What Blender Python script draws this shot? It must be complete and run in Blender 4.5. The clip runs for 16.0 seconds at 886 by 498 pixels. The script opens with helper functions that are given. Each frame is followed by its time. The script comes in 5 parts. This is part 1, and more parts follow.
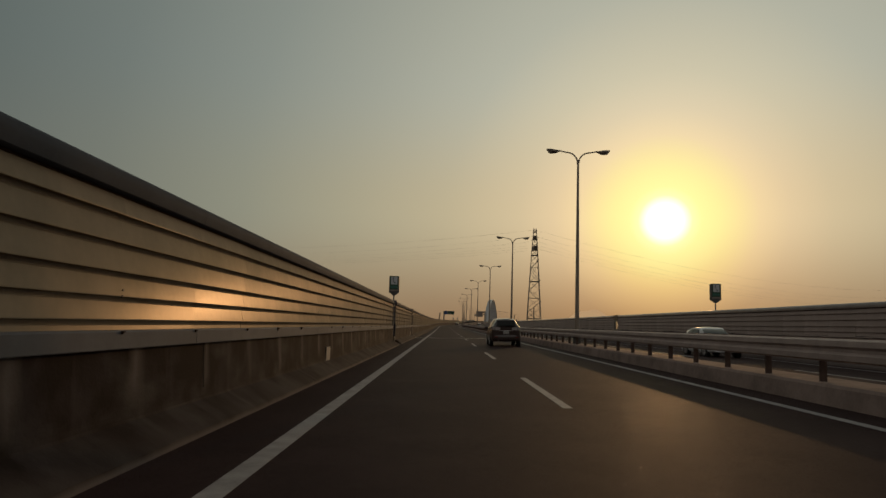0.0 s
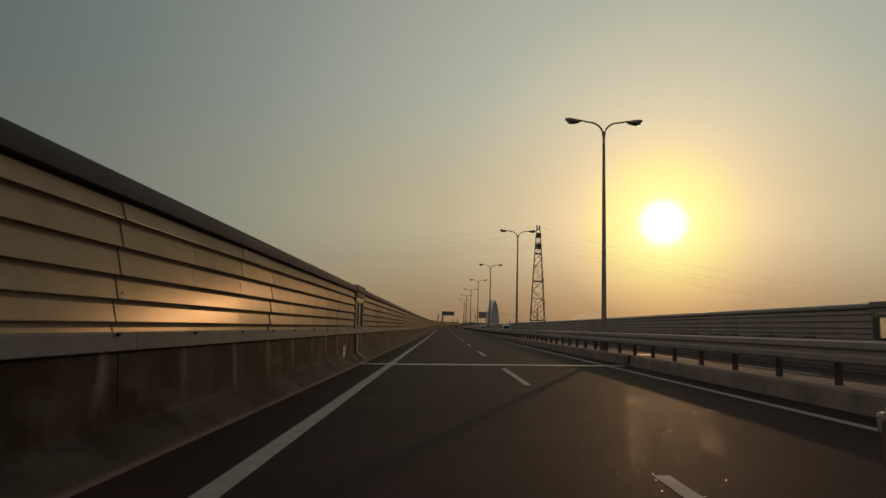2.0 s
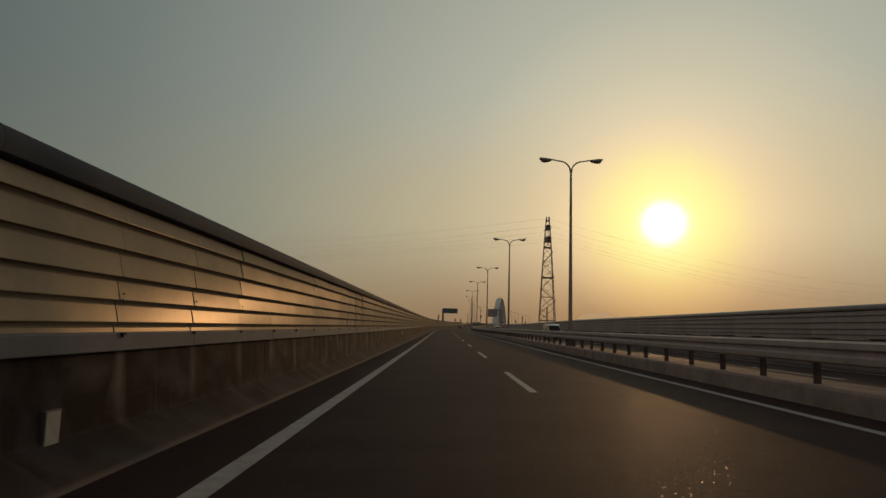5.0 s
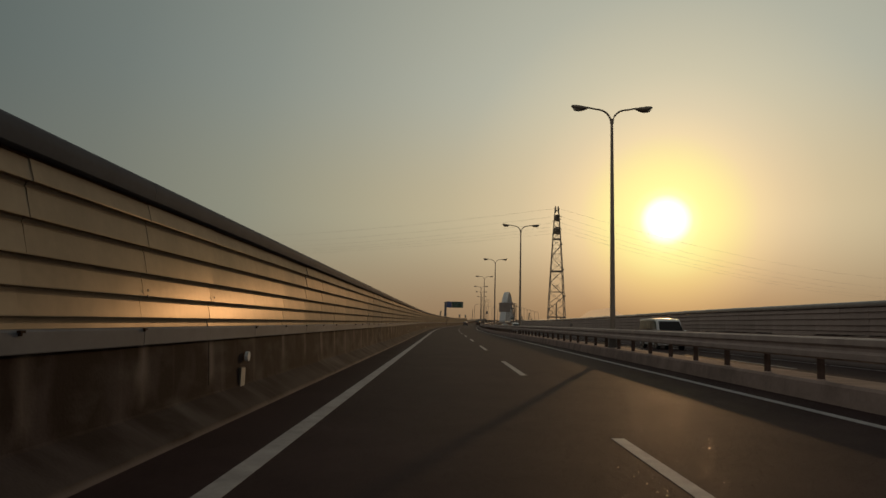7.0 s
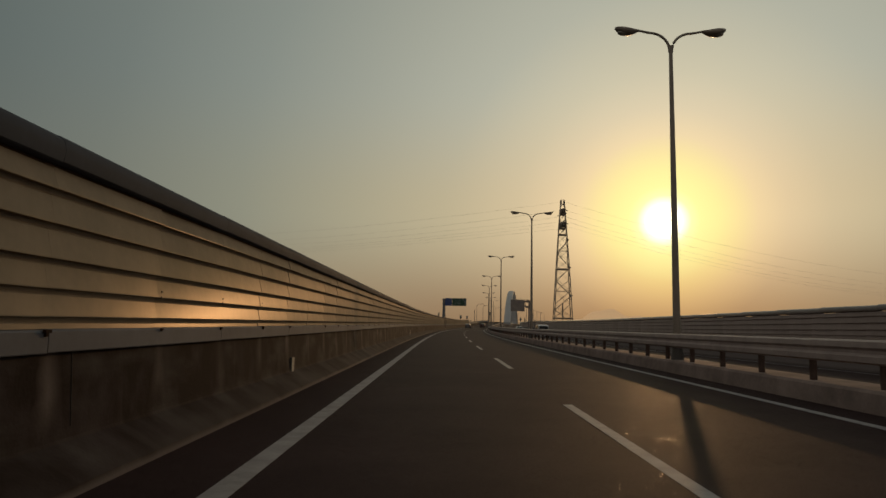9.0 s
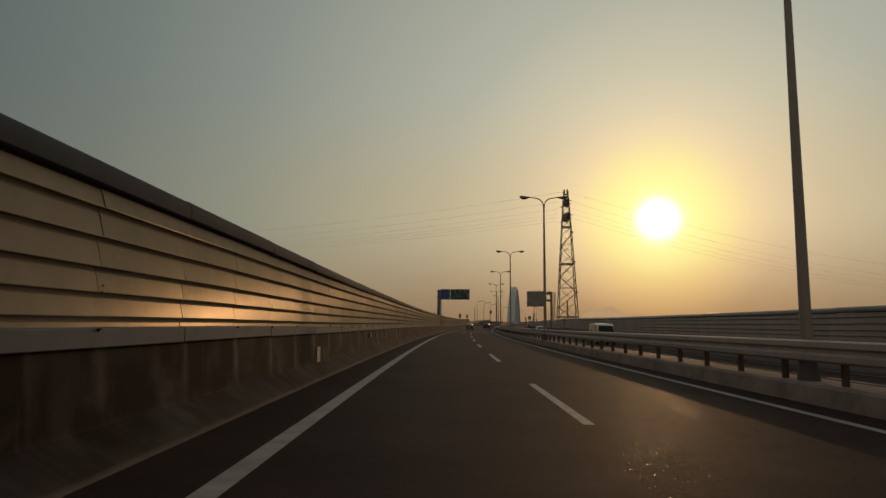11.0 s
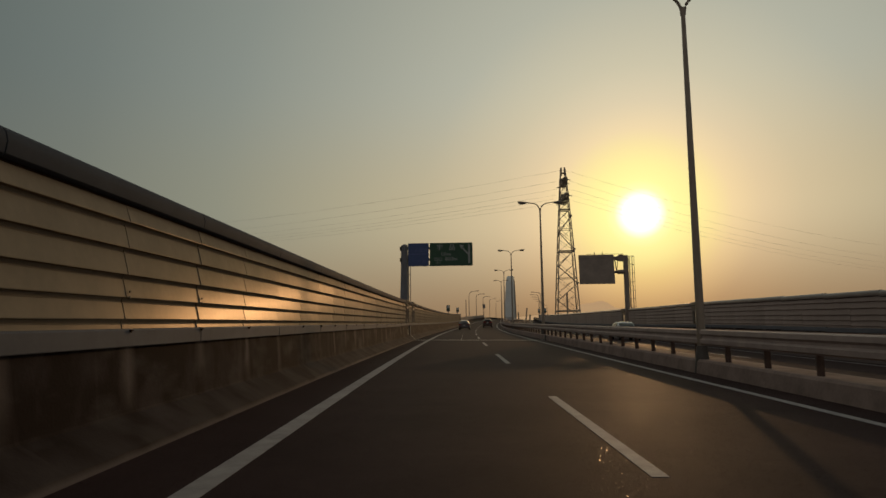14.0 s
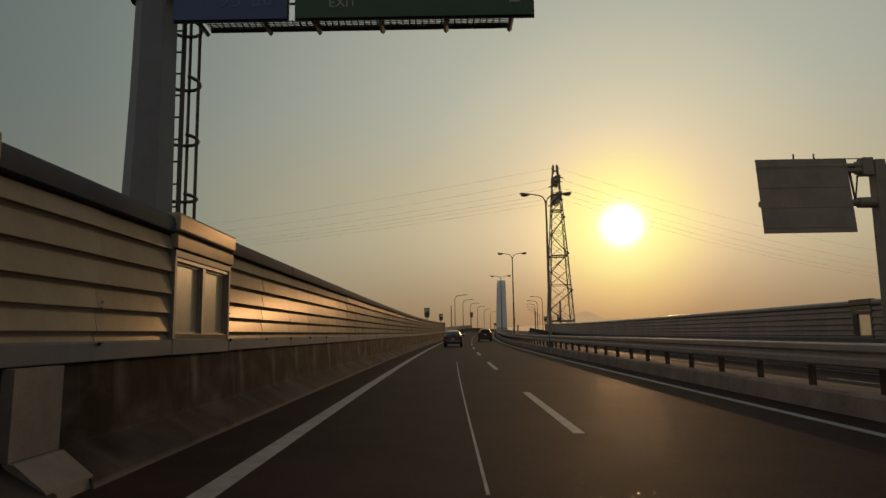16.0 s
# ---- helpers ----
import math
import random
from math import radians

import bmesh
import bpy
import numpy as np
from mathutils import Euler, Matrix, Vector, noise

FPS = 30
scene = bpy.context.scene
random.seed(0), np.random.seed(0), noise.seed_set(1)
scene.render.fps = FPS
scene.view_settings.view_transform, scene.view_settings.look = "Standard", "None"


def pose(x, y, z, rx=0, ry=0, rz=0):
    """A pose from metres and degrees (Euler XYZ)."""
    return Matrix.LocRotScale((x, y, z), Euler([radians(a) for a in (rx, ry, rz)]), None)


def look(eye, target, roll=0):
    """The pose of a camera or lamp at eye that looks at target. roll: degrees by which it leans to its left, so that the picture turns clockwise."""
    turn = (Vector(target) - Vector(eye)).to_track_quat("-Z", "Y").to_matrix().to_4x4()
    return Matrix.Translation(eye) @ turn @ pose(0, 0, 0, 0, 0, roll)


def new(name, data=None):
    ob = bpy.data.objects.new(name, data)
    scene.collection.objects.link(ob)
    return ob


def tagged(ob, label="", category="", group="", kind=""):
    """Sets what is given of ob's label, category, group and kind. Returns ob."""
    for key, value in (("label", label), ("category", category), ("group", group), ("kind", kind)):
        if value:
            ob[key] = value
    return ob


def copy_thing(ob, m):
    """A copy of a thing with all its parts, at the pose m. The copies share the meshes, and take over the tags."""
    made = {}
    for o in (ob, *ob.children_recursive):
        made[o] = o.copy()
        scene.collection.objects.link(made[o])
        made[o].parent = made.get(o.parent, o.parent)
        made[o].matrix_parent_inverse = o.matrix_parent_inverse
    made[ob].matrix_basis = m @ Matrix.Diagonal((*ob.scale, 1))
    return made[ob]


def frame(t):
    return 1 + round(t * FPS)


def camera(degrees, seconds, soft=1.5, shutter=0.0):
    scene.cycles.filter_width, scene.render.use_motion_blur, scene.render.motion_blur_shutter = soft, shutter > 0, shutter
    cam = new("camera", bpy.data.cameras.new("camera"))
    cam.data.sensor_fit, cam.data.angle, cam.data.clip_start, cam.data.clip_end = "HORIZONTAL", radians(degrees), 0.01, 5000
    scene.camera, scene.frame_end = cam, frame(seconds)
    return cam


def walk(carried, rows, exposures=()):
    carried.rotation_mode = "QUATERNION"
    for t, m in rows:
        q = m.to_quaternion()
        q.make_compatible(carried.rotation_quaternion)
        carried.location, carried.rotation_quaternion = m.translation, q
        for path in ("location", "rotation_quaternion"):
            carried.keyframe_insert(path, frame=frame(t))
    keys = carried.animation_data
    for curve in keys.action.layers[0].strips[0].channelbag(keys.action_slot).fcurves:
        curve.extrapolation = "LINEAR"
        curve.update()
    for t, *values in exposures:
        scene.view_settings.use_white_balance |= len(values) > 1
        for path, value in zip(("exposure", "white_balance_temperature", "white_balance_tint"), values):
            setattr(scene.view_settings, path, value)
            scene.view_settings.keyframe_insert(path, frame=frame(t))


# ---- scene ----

# ---------------------------------------------------------------- road line
BEND_START, BEND_RADIUS = 217.75, 2115.8   # straight, then a long right-hand bend


def crossfall(s):
    """Slope of the roadway across: it falls to the left at first, and to the right in the bend."""
    return float(np.interp(s, [0, 90, 144, 186, 225, 258, 300, 332, 360, 900], [0.019, 0.019, 0.014, 0.010, -0.006, -0.018, -0.021, -0.014, -0.012, -0.012]))


STATIONS = np.arange(-100.0, 1001.0, 1.0)
GRADES = np.interp(STATIONS, [90, 150, 240, 330, 375, 412, 452, 480, 540, 650], [0, 0.0035, 0.005, 0.0045, 0.005, 0.009, 0.0165, 0.0185, 0.0185, 0])   # the road climbs to the arch bridge
RISES = np.cumsum(GRADES)


def rise(s):
    """Height that the roadway has climbed at s."""
    return float(np.interp(s, STATIONS, RISES))


def grade(s):
    return float(np.interp(s, STATIONS, GRADES))


def place(s, u, z=0.0):
    """World point at s metres along the road, u metres right of the lane's middle, z metres above the roadway's plane."""
    z += crossfall(s) * u + rise(s)
    if s < BEND_START:
        return Vector((u, s, z))
    a = (s - BEND_START) / BEND_RADIUS
    return Vector((BEND_RADIUS - (BEND_RADIUS - u) * math.cos(a), BEND_START + (BEND_RADIUS - u) * math.sin(a), z))


def heading(s):
    """Degrees that the road has turned to the right at s."""
    return math.degrees(max(0.0, s - BEND_START) / BEND_RADIUS)


def on_road(s, u, z=0.0, turn=0.0, lean=0, climb=None):
    """A pose on the road; lean=1 lies flat on the sloping roadway, lean=0 stands upright, climb=1 follows its grade."""
    p = place(s, u, z)
    up = math.degrees(math.atan(grade(s))) * (lean if climb is None else climb)
    return pose(p.x, p.y, p.z, 0, 0, -heading(s)) @ pose(0, 0, 0, up, 0, 0) @ pose(0, 0, 0, 0, -lean * math.degrees(math.atan(crossfall(s))), 0) @ pose(0, 0, 0, 0, 0, turn)


# ---------------------------------------------------------------- camera
EYE = 1.2686
cam = camera(67.2, 16.0, soft=1.5)
# seconds, metres along, metres right, bounce, turn left, tilt up, roll
PATH = [
    (0, 0.00, -0.003, 0.010, 0.27, 6.46, 0.61), (0.5, 10.09, 0.004, 0.010, 0.07, 6.49, 0.64), (1, 20.29, -0.028, 0.022, 0.10, 6.37, 0.59),
    (1.5, 30.41, 0.041, -0.000, 0.17, 6.62, 0.41), (2, 40.58, 0.034, 0.000, 0.14, 6.67, 0.47), (2.5, 50.65, -0.001, -0.001, 0.11, 6.33, 0.70),
    (3, 60.97, 0.093, 0.006, 0.09, 6.70, 0.64), (3.5, 71.26, 0.066, 0.010, -0.01, 6.11, 0.43), (4, 81.43, 0.134, 0.005, 0.13, 6.67, 0.56),
    (6.5, 133.44, 0.065, -0.005, 0.33, 6.76, 0.46), (7, 143.87, 0.002, 0.007, 0.37, 6.49, 0.60), (7.5, 154.30, 0.002, -0.011, 0.26, 6.80, 0.48),
    (8, 164.65, 0.001, -0.011, 0.22, 6.78, 0.38), (8.5, 175.14, -0.004, -0.005, 0.24, 6.70, 0.36), (9, 185.59, -0.047, -0.006, 0.20, 6.69, 0.51),
    (11.5, 237.10, 0.075, -0.005, 0.20, 6.78, 0.60), (12, 247.73, 0.151, -0.007, 0.38, 6.94, 0.38), (12.5, 258.42, 0.117, 0.002, 0.38, 6.81, 0.36),
    (13, 268.93, 0.142, -0.007, 0.39, 6.99, 0.45), (13.5, 279.41, 0.201, 0.003, 0.38, 6.48, 0.50), (14, 289.94, 0.198, -0.021, 0.39, 6.54, 0.42),
    (14.5, 300.31, 0.152, -0.002, 0.37, 6.43, 0.55), (15, 310.82, 0.146, -0.000, 0.21, 6.87, 0.28), (15.5, 321.50, 0.160, -0.008, -0.02, 6.68, 0.20),
    (16, 331.87, 0.231, -0.002, 0.02, 7.48, -0.06)]
rows = []
for t, s, u, bounce, yaw, tilt, roll in PATH:
    p = place(s, u, EYE + bounce)
    rows.append((t, pose(p.x, p.y, p.z, 0, 0, yaw - heading(s)) @ pose(0, 0, 0, 90 + tilt, 0, 0) @ pose(0, 0, 0, 0, 0, roll + math.degrees(crossfall(s)))))
walk(cam, rows, exposures=[(0, 0.0), (16, 0.0)])

# ---------------------------------------------------------------- sky and sun
SUN_AZ, SUN_EL = radians(18.29), radians(8.95)   # clockwise from straight ahead
SUN_DIR = Vector((math.sin(SUN_AZ) * math.cos(SUN_EL), math.cos(SUN_AZ) * math.cos(SUN_EL), math.sin(SUN_EL)))

world = bpy.data.worlds.new("evening_sky")
scene.world = world
world.use_nodes = True
wn, wl = world.node_tree.nodes, world.node_tree.links
wn.clear()


def ramp_stops(ramp, stops):
    cr = ramp.color_ramp
    while len(cr.elements) > 1:
        cr.elements.remove(cr.elements[-1])
    cr.elements[0].position, cr.elements[0].color = stops[0][0], (*stops[0][1], 1)
    for pos, col in stops[1:]:
        e = cr.elements.new(pos)
        e.color = (*col, 1)


def lin(r, g, b):
    """Linear colour from the usual 0 to 255 values."""
    return tuple(((c / 255 + 0.055) / 1.055) ** 2.4 if c > 10 else c / 255 / 12.92 for c in (r, g, b))


wout = wn.new("ShaderNodeOutputWorld")
wbg = wn.new("ShaderNodeBackground")
wl.new(wbg.outputs[0], wout.inputs[0])
wco = wn.new("ShaderNodeTexCoord")
wdot = wn.new("ShaderNodeVectorMath")
wdot.operation = "DOT_PRODUCT"
wdot.inputs[1].default_value = SUN_DIR
wnorm = wn.new("ShaderNodeVectorMath")
wnorm.operation = "NORMALIZE"
wl.new(wco.outputs["Generated"], wnorm.inputs[0])
wl.new(wnorm.outputs[0], wdot.inputs[0])
wcl = wn.new("ShaderNodeClamp")
wcl.inputs["Min"].default_value, wcl.inputs["Max"].default_value = -1.0, 1.0
wl.new(wdot.outputs["Value"], wcl.inputs[0])
wacos = wn.new("ShaderNodeMath")
wacos.operation = "ARCCOSINE"
wl.new(wcl.outputs[0], wacos.inputs[0])
wang = wn.new("ShaderNodeMath")
wang.operation = "DIVIDE"
wang.inputs[1].default_value = math.pi
wl.new(wacos.outputs[0], wang.inputs[0])          # 0 at the sun, 1 opposite
wsep = wn.new("ShaderNodeSeparateXYZ")
wl.new(wnorm.outputs[0], wsep.inputs[0])

A = lambda deg: deg / 180
high = wn.new("ShaderNodeValToRGB")               # the sky well above the horizon, by the angle from the sun
ramp_stops(high, [
    (0.0, (6.0, 5.0, 3.6)), (A(1.05), (4.0, 3.3, 2.2)), (A(1.55), lin(255, 255, 205)), (A(2.5), lin(254, 250, 172)),
    (A(4.0), lin(252, 241, 166)), (A(5.5), lin(247, 228, 168)), (A(7.0), lin(236, 216, 176)), (A(9.0), lin(219, 205, 174)),
    (A(12), lin(202, 194, 168)), (A(18), lin(176, 176, 160)),
    (A(26), lin(158, 160, 147)), (A(35), lin(134, 140, 132)), (A(45), lin(112, 120, 115)), (A(55), lin(94, 103, 100)),
    (A(75), lin(108, 112, 110)), (A(100), lin(124, 124, 122)), (1.0, lin(136, 132, 128))])
mid = wn.new("ShaderNodeValToRGB")                # the yellow belt at the sun's height
ramp_stops(mid, [
    (0.0, (6.0, 5.0, 3.6)), (A(1.05), (4.0, 3.3, 2.2)), (A(1.55), lin(255, 255, 205)), (A(2.5), lin(254, 250, 162)),
    (A(4.0), lin(252, 240, 156)), (A(5.5), lin(248, 225, 156)), (A(7.0), lin(238, 210, 160)), (A(9.0), lin(223, 198, 157)),
    (A(12), lin(206, 187, 151)), (A(18), lin(186, 173, 142)),
    (A(26), lin(166, 159, 134)), (A(35), lin(141, 141, 124)), (A(45), lin(118, 121, 110)), (A(55), lin(100, 105, 99)),
    (A(75), lin(108, 112, 108)), (A(100), lin(124, 123, 119)), (1.0, lin(136, 130, 124))])
low = wn.new("ShaderNodeValToRGB")                # the hazy band over the horizon
ramp_stops(low, [
    (0.0, (5.0, 4.0, 2.4)), (A(1.5), lin(255, 238, 160)), (A(5), lin(218, 170, 102)), (A(9), lin(167, 126, 86)),
    (A(14), lin(149, 118, 86)), (A(20), lin(144, 116, 87)), (A(28), lin(146, 122, 92)), (A(36), lin(140, 123, 98)),
    (A(46), lin(126, 116, 95)), (A(75), lin(114, 110, 102)), (A(100), lin(120, 115, 108)), (1.0, lin(130, 122, 116))])
for r in (high, mid, low):
    wl.new(wang.outputs[0], r.inputs[0])


def by_height(a, b, below, above):
    """Runs from one colour to the next with the height above the horizon."""
    e = wn.new("ShaderNodeMapRange")
    e.interpolation_type = "SMOOTHSTEP"
    e.inputs["From Min"].default_value, e.inputs["From Max"].default_value = a, b
    wl.new(wsep.outputs[2], e.inputs["Value"])
    m = wn.new("ShaderNodeMix")
    m.data_type = "RGBA"
    wl.new(e.outputs[0], m.inputs[0])
    wl.new(below, m.inputs[6])
    wl.new(above, m.inputs[7])
    return m


wmix = by_height(0.16, 0.36, by_height(-0.015, 0.17, low.outputs[0], mid.outputs[0]).outputs[2], high.outputs[0])
wsky = wn.new("ShaderNodeTexSky")
wsky.sky_type = "NISHITA"
wsky.sun_disc = False
wsky.sun_elevation, wsky.sun_rotation = SUN_EL, SUN_AZ
wsky.dust_density = 4.0
wscale = wn.new("ShaderNodeVectorMath")
wscale.operation = "SCALE"
wscale.inputs["Scale"].default_value = 0.001
wl.new(wsky.outputs[0], wscale.inputs[0])
wadd = wn.new("ShaderNodeVectorMath")
wadd.operation = "ADD"
wl.new(wmix.outputs[2], wadd.inputs[0])
wl.new(wscale.outputs[0], wadd.inputs[1])
wtint = wn.new("ShaderNodeVectorMath")
wtint.operation = "MULTIPLY"
wtint.inputs[1].default_value = (0.996, 1.0, 1.0)
wl.new(wadd.outputs[0], wtint.inputs[0])
wl.new(wtint.outputs[0], wbg.inputs[0])
wbg.inputs[1].default_value = 1.0

sun = new("sun", bpy.data.lights.new("sun", "SUN"))
sun.data.energy, sun.data.angle, sun.data.color = 0.4, radians(0.6), (1.0, 0.55, 0.24)
sun.matrix_basis = look(SUN_DIR * 300, (0, 0, 0))

# ---------------------------------------------------------------- materials


def material(name, base, rough=0.6, metal=0.0, tint=0.0, scale=6.0, bump=0.0, bump_scale=80.0, second=None, spec=0.5, piece=0.0, stretch=(1, 1, 1), coat=0.0, emit=0.0, rough_var=0.0):
    """A surface with stains at one scale, grain at another, and a change from piece to piece."""
    m = bpy.data.materials.new(name)
    m.use_nodes = True
    n, l = m.node_tree.nodes, m.node_tree.links
    b = n["Principled BSDF"]
    b.inputs["Roughness"].default_value, b.inputs["Metallic"].default_value = rough, metal
    b.inputs["Specular IOR Level"].default_value = spec
    b.inputs["Coat Weight"].default_value = coat
    b.inputs["Base Color"].default_value = (*base, 1)
    if emit:
        b.inputs["Emission Color"].default_value, b.inputs["Emission Strength"].default_value = (*base, 1), emit
    co = n.new("ShaderNodeTexCoord")
    mp = n.new("ShaderNodeMapping")
    mp.inputs["Scale"].default_value = stretch
    l.new(co.outputs["Object"], mp.inputs[0])
    if tint or second or piece:
        big = n.new("ShaderNodeTexNoise")
        big.inputs["Scale"].default_value, big.inputs["Detail"].default_value, big.inputs["Roughness"].default_value = scale, 5, 0.65
        l.new(mp.outputs[0], big.inputs["Vector"])
        r = n.new("ShaderNodeValToRGB")
        r.color_ramp.elements[0].position, r.color_ramp.elements[1].position = 0.35, 0.68
        other = second or tuple(c * (1 - tint) for c in base)
        r.color_ramp.elements[0].color, r.color_ramp.elements[1].color = (*other, 1), (*base, 1)
        l.new(big.outputs["Fac"], r.inputs[0])
        fine = n.new("ShaderNodeTexNoise")
        fine.inputs["Scale"].default_value, fine.inputs["Detail"].default_value = scale * 14, 3
        l.new(mp.outputs[0], fine.inputs["Vector"])
        val = n.new("ShaderNodeMapRange")
        val.inputs["To Min"].default_value, val.inputs["To Max"].default_value = 1 - 0.35 * max(tint, 0.2), 1 + 0.35 * max(tint, 0.2)
        l.new(fine.outputs["Fac"], val.inputs["Value"])
        src = val.outputs[0]
        if piece:
            info = n.new("ShaderNodeObjectInfo")
            pr = n.new("ShaderNodeMapRange")
            pr.inputs["To Min"].default_value, pr.inputs["To Max"].default_value = 1 - piece, 1 + piece
            l.new(info.outputs["Random"], pr.inputs["Value"])
            mul = n.new("ShaderNodeMath")
            mul.operation = "MULTIPLY"
            l.new(src, mul.inputs[0])
            l.new(pr.outputs[0], mul.inputs[1])
            src = mul.outputs[0]
        vm = n.new("ShaderNodeVectorMath")
        vm.operation = "SCALE"
        l.new(r.outputs[0], vm.inputs[0])
        l.new(src, vm.inputs["Scale"])
        l.new(vm.outputs[0], b.inputs["Base Color"])
        if rough_var:
            rv = n.new("ShaderNodeMapRange")
            rv.inputs["To Min"].default_value, rv.inputs["To Max"].default_value = rough - rough_var, rough + rough_var
            l.new(big.outputs["Fac"], rv.inputs["Value"])
            l.new(rv.outputs[0], b.inputs["Roughness"])
    if bump:
        bn = n.new("ShaderNodeTexNoise")
        bn.inputs["Scale"].default_value, bn.inputs["Detail"].default_value = bump_scale, 4
        l.new(mp.outputs[0], bn.inputs["Vector"])
        bp = n.new("ShaderNodeBump")
        bp.inputs["Strength"].default_value, bp.inputs["Distance"].default_value = bump, 0.01
        l.new(bn.outputs["Fac"], bp.inputs["Height"])
        l.new(bp.outputs[0], b.inputs["Normal"])
    return m


ASPHALT = material("asphalt", (0.051, 0.031, 0.0297), 0.8, tint=0.3, scale=0.6, bump=0.5, bump_scale=160, spec=0.08)


def glittering(m):
    """Bare stone facets in the worn asphalt: a few small shiny chips, each with its own tilt."""
    n, l = m.node_tree.nodes, m.node_tree.links
    b = n["Principled BSDF"]
    co = n.new("ShaderNodeTexCoord")
    vo = n.new("ShaderNodeTexVoronoi")
    vo.inputs["Scale"].default_value = 110.0
    l.new(co.outputs["Object"], vo.inputs["Vector"])
    sep = n.new("ShaderNodeSeparateColor")
    l.new(vo.outputs["Color"], sep.inputs[0])
    pick = n.new("ShaderNodeMapRange")
    pick.inputs["From Min"].default_value, pick.inputs["From Max"].default_value = 0.955, 0.956
    l.new(sep.outputs[2], pick.inputs["Value"])
    for name, a, c in (("Roughness", 0.68, 0.16), ("Specular IOR Level", 0.025, 0.0012)):
        mr = n.new("ShaderNodeMapRange")
        mr.inputs["To Min"].default_value, mr.inputs["To Max"].default_value = a, c
        l.new(pick.outputs[0], mr.inputs["Value"])
        l.new(mr.outputs[0], b.inputs[name])
    # tilt of each chip
    sub2 = n.new("ShaderNodeVectorMath")
    sub2.operation = "SUBTRACT"
    sub2.inputs[1].default_value = (0.5, 0.5, 0.5)
    l.new(vo.outputs["Color"], sub2.inputs[0])
    sc = n.new("ShaderNodeVectorMath")
    sc.operation = "MULTIPLY"
    sc.inputs[1].default_value = (0.40, 0.20, 0.0)
    l.new(sub2.outputs[0], sc.inputs[0])
    old = b.inputs["Normal"].links[0].from_socket
    geo = n.new("ShaderNodeNewGeometry")
    ad = n.new("ShaderNodeVectorMath")
    ad.operation = "ADD"
    l.new(geo.outputs["Normal"], ad.inputs[0])
    l.new(sc.outputs[0], ad.inputs[1])
    nm = n.new("ShaderNodeVectorMath")
    nm.operation = "NORMALIZE"
    l.new(ad.outputs[0], nm.inputs[0])
    mix = n.new("ShaderNodeMix")
    mix.data_type = "VECTOR"
    l.new(pick.outputs[0], mix.inputs[0])
    l.new(old, mix.inputs[4])
    l.new(nm.outputs[0], mix.inputs[5])
    l.new(mix.outputs[1], b.inputs["Normal"])


glittering(ASPHALT)
PAINT = material("road_paint", (0.375, 0.338, 0.32), 0.7, tint=0.35, scale=3, bump=0.4, bump_scale=120)
CONCRETE = material("concrete", (0.13, 0.112, 0.10), 0.85, tint=0.45, scale=0.7, bump=0.4, bump_scale=30, spec=0.1)


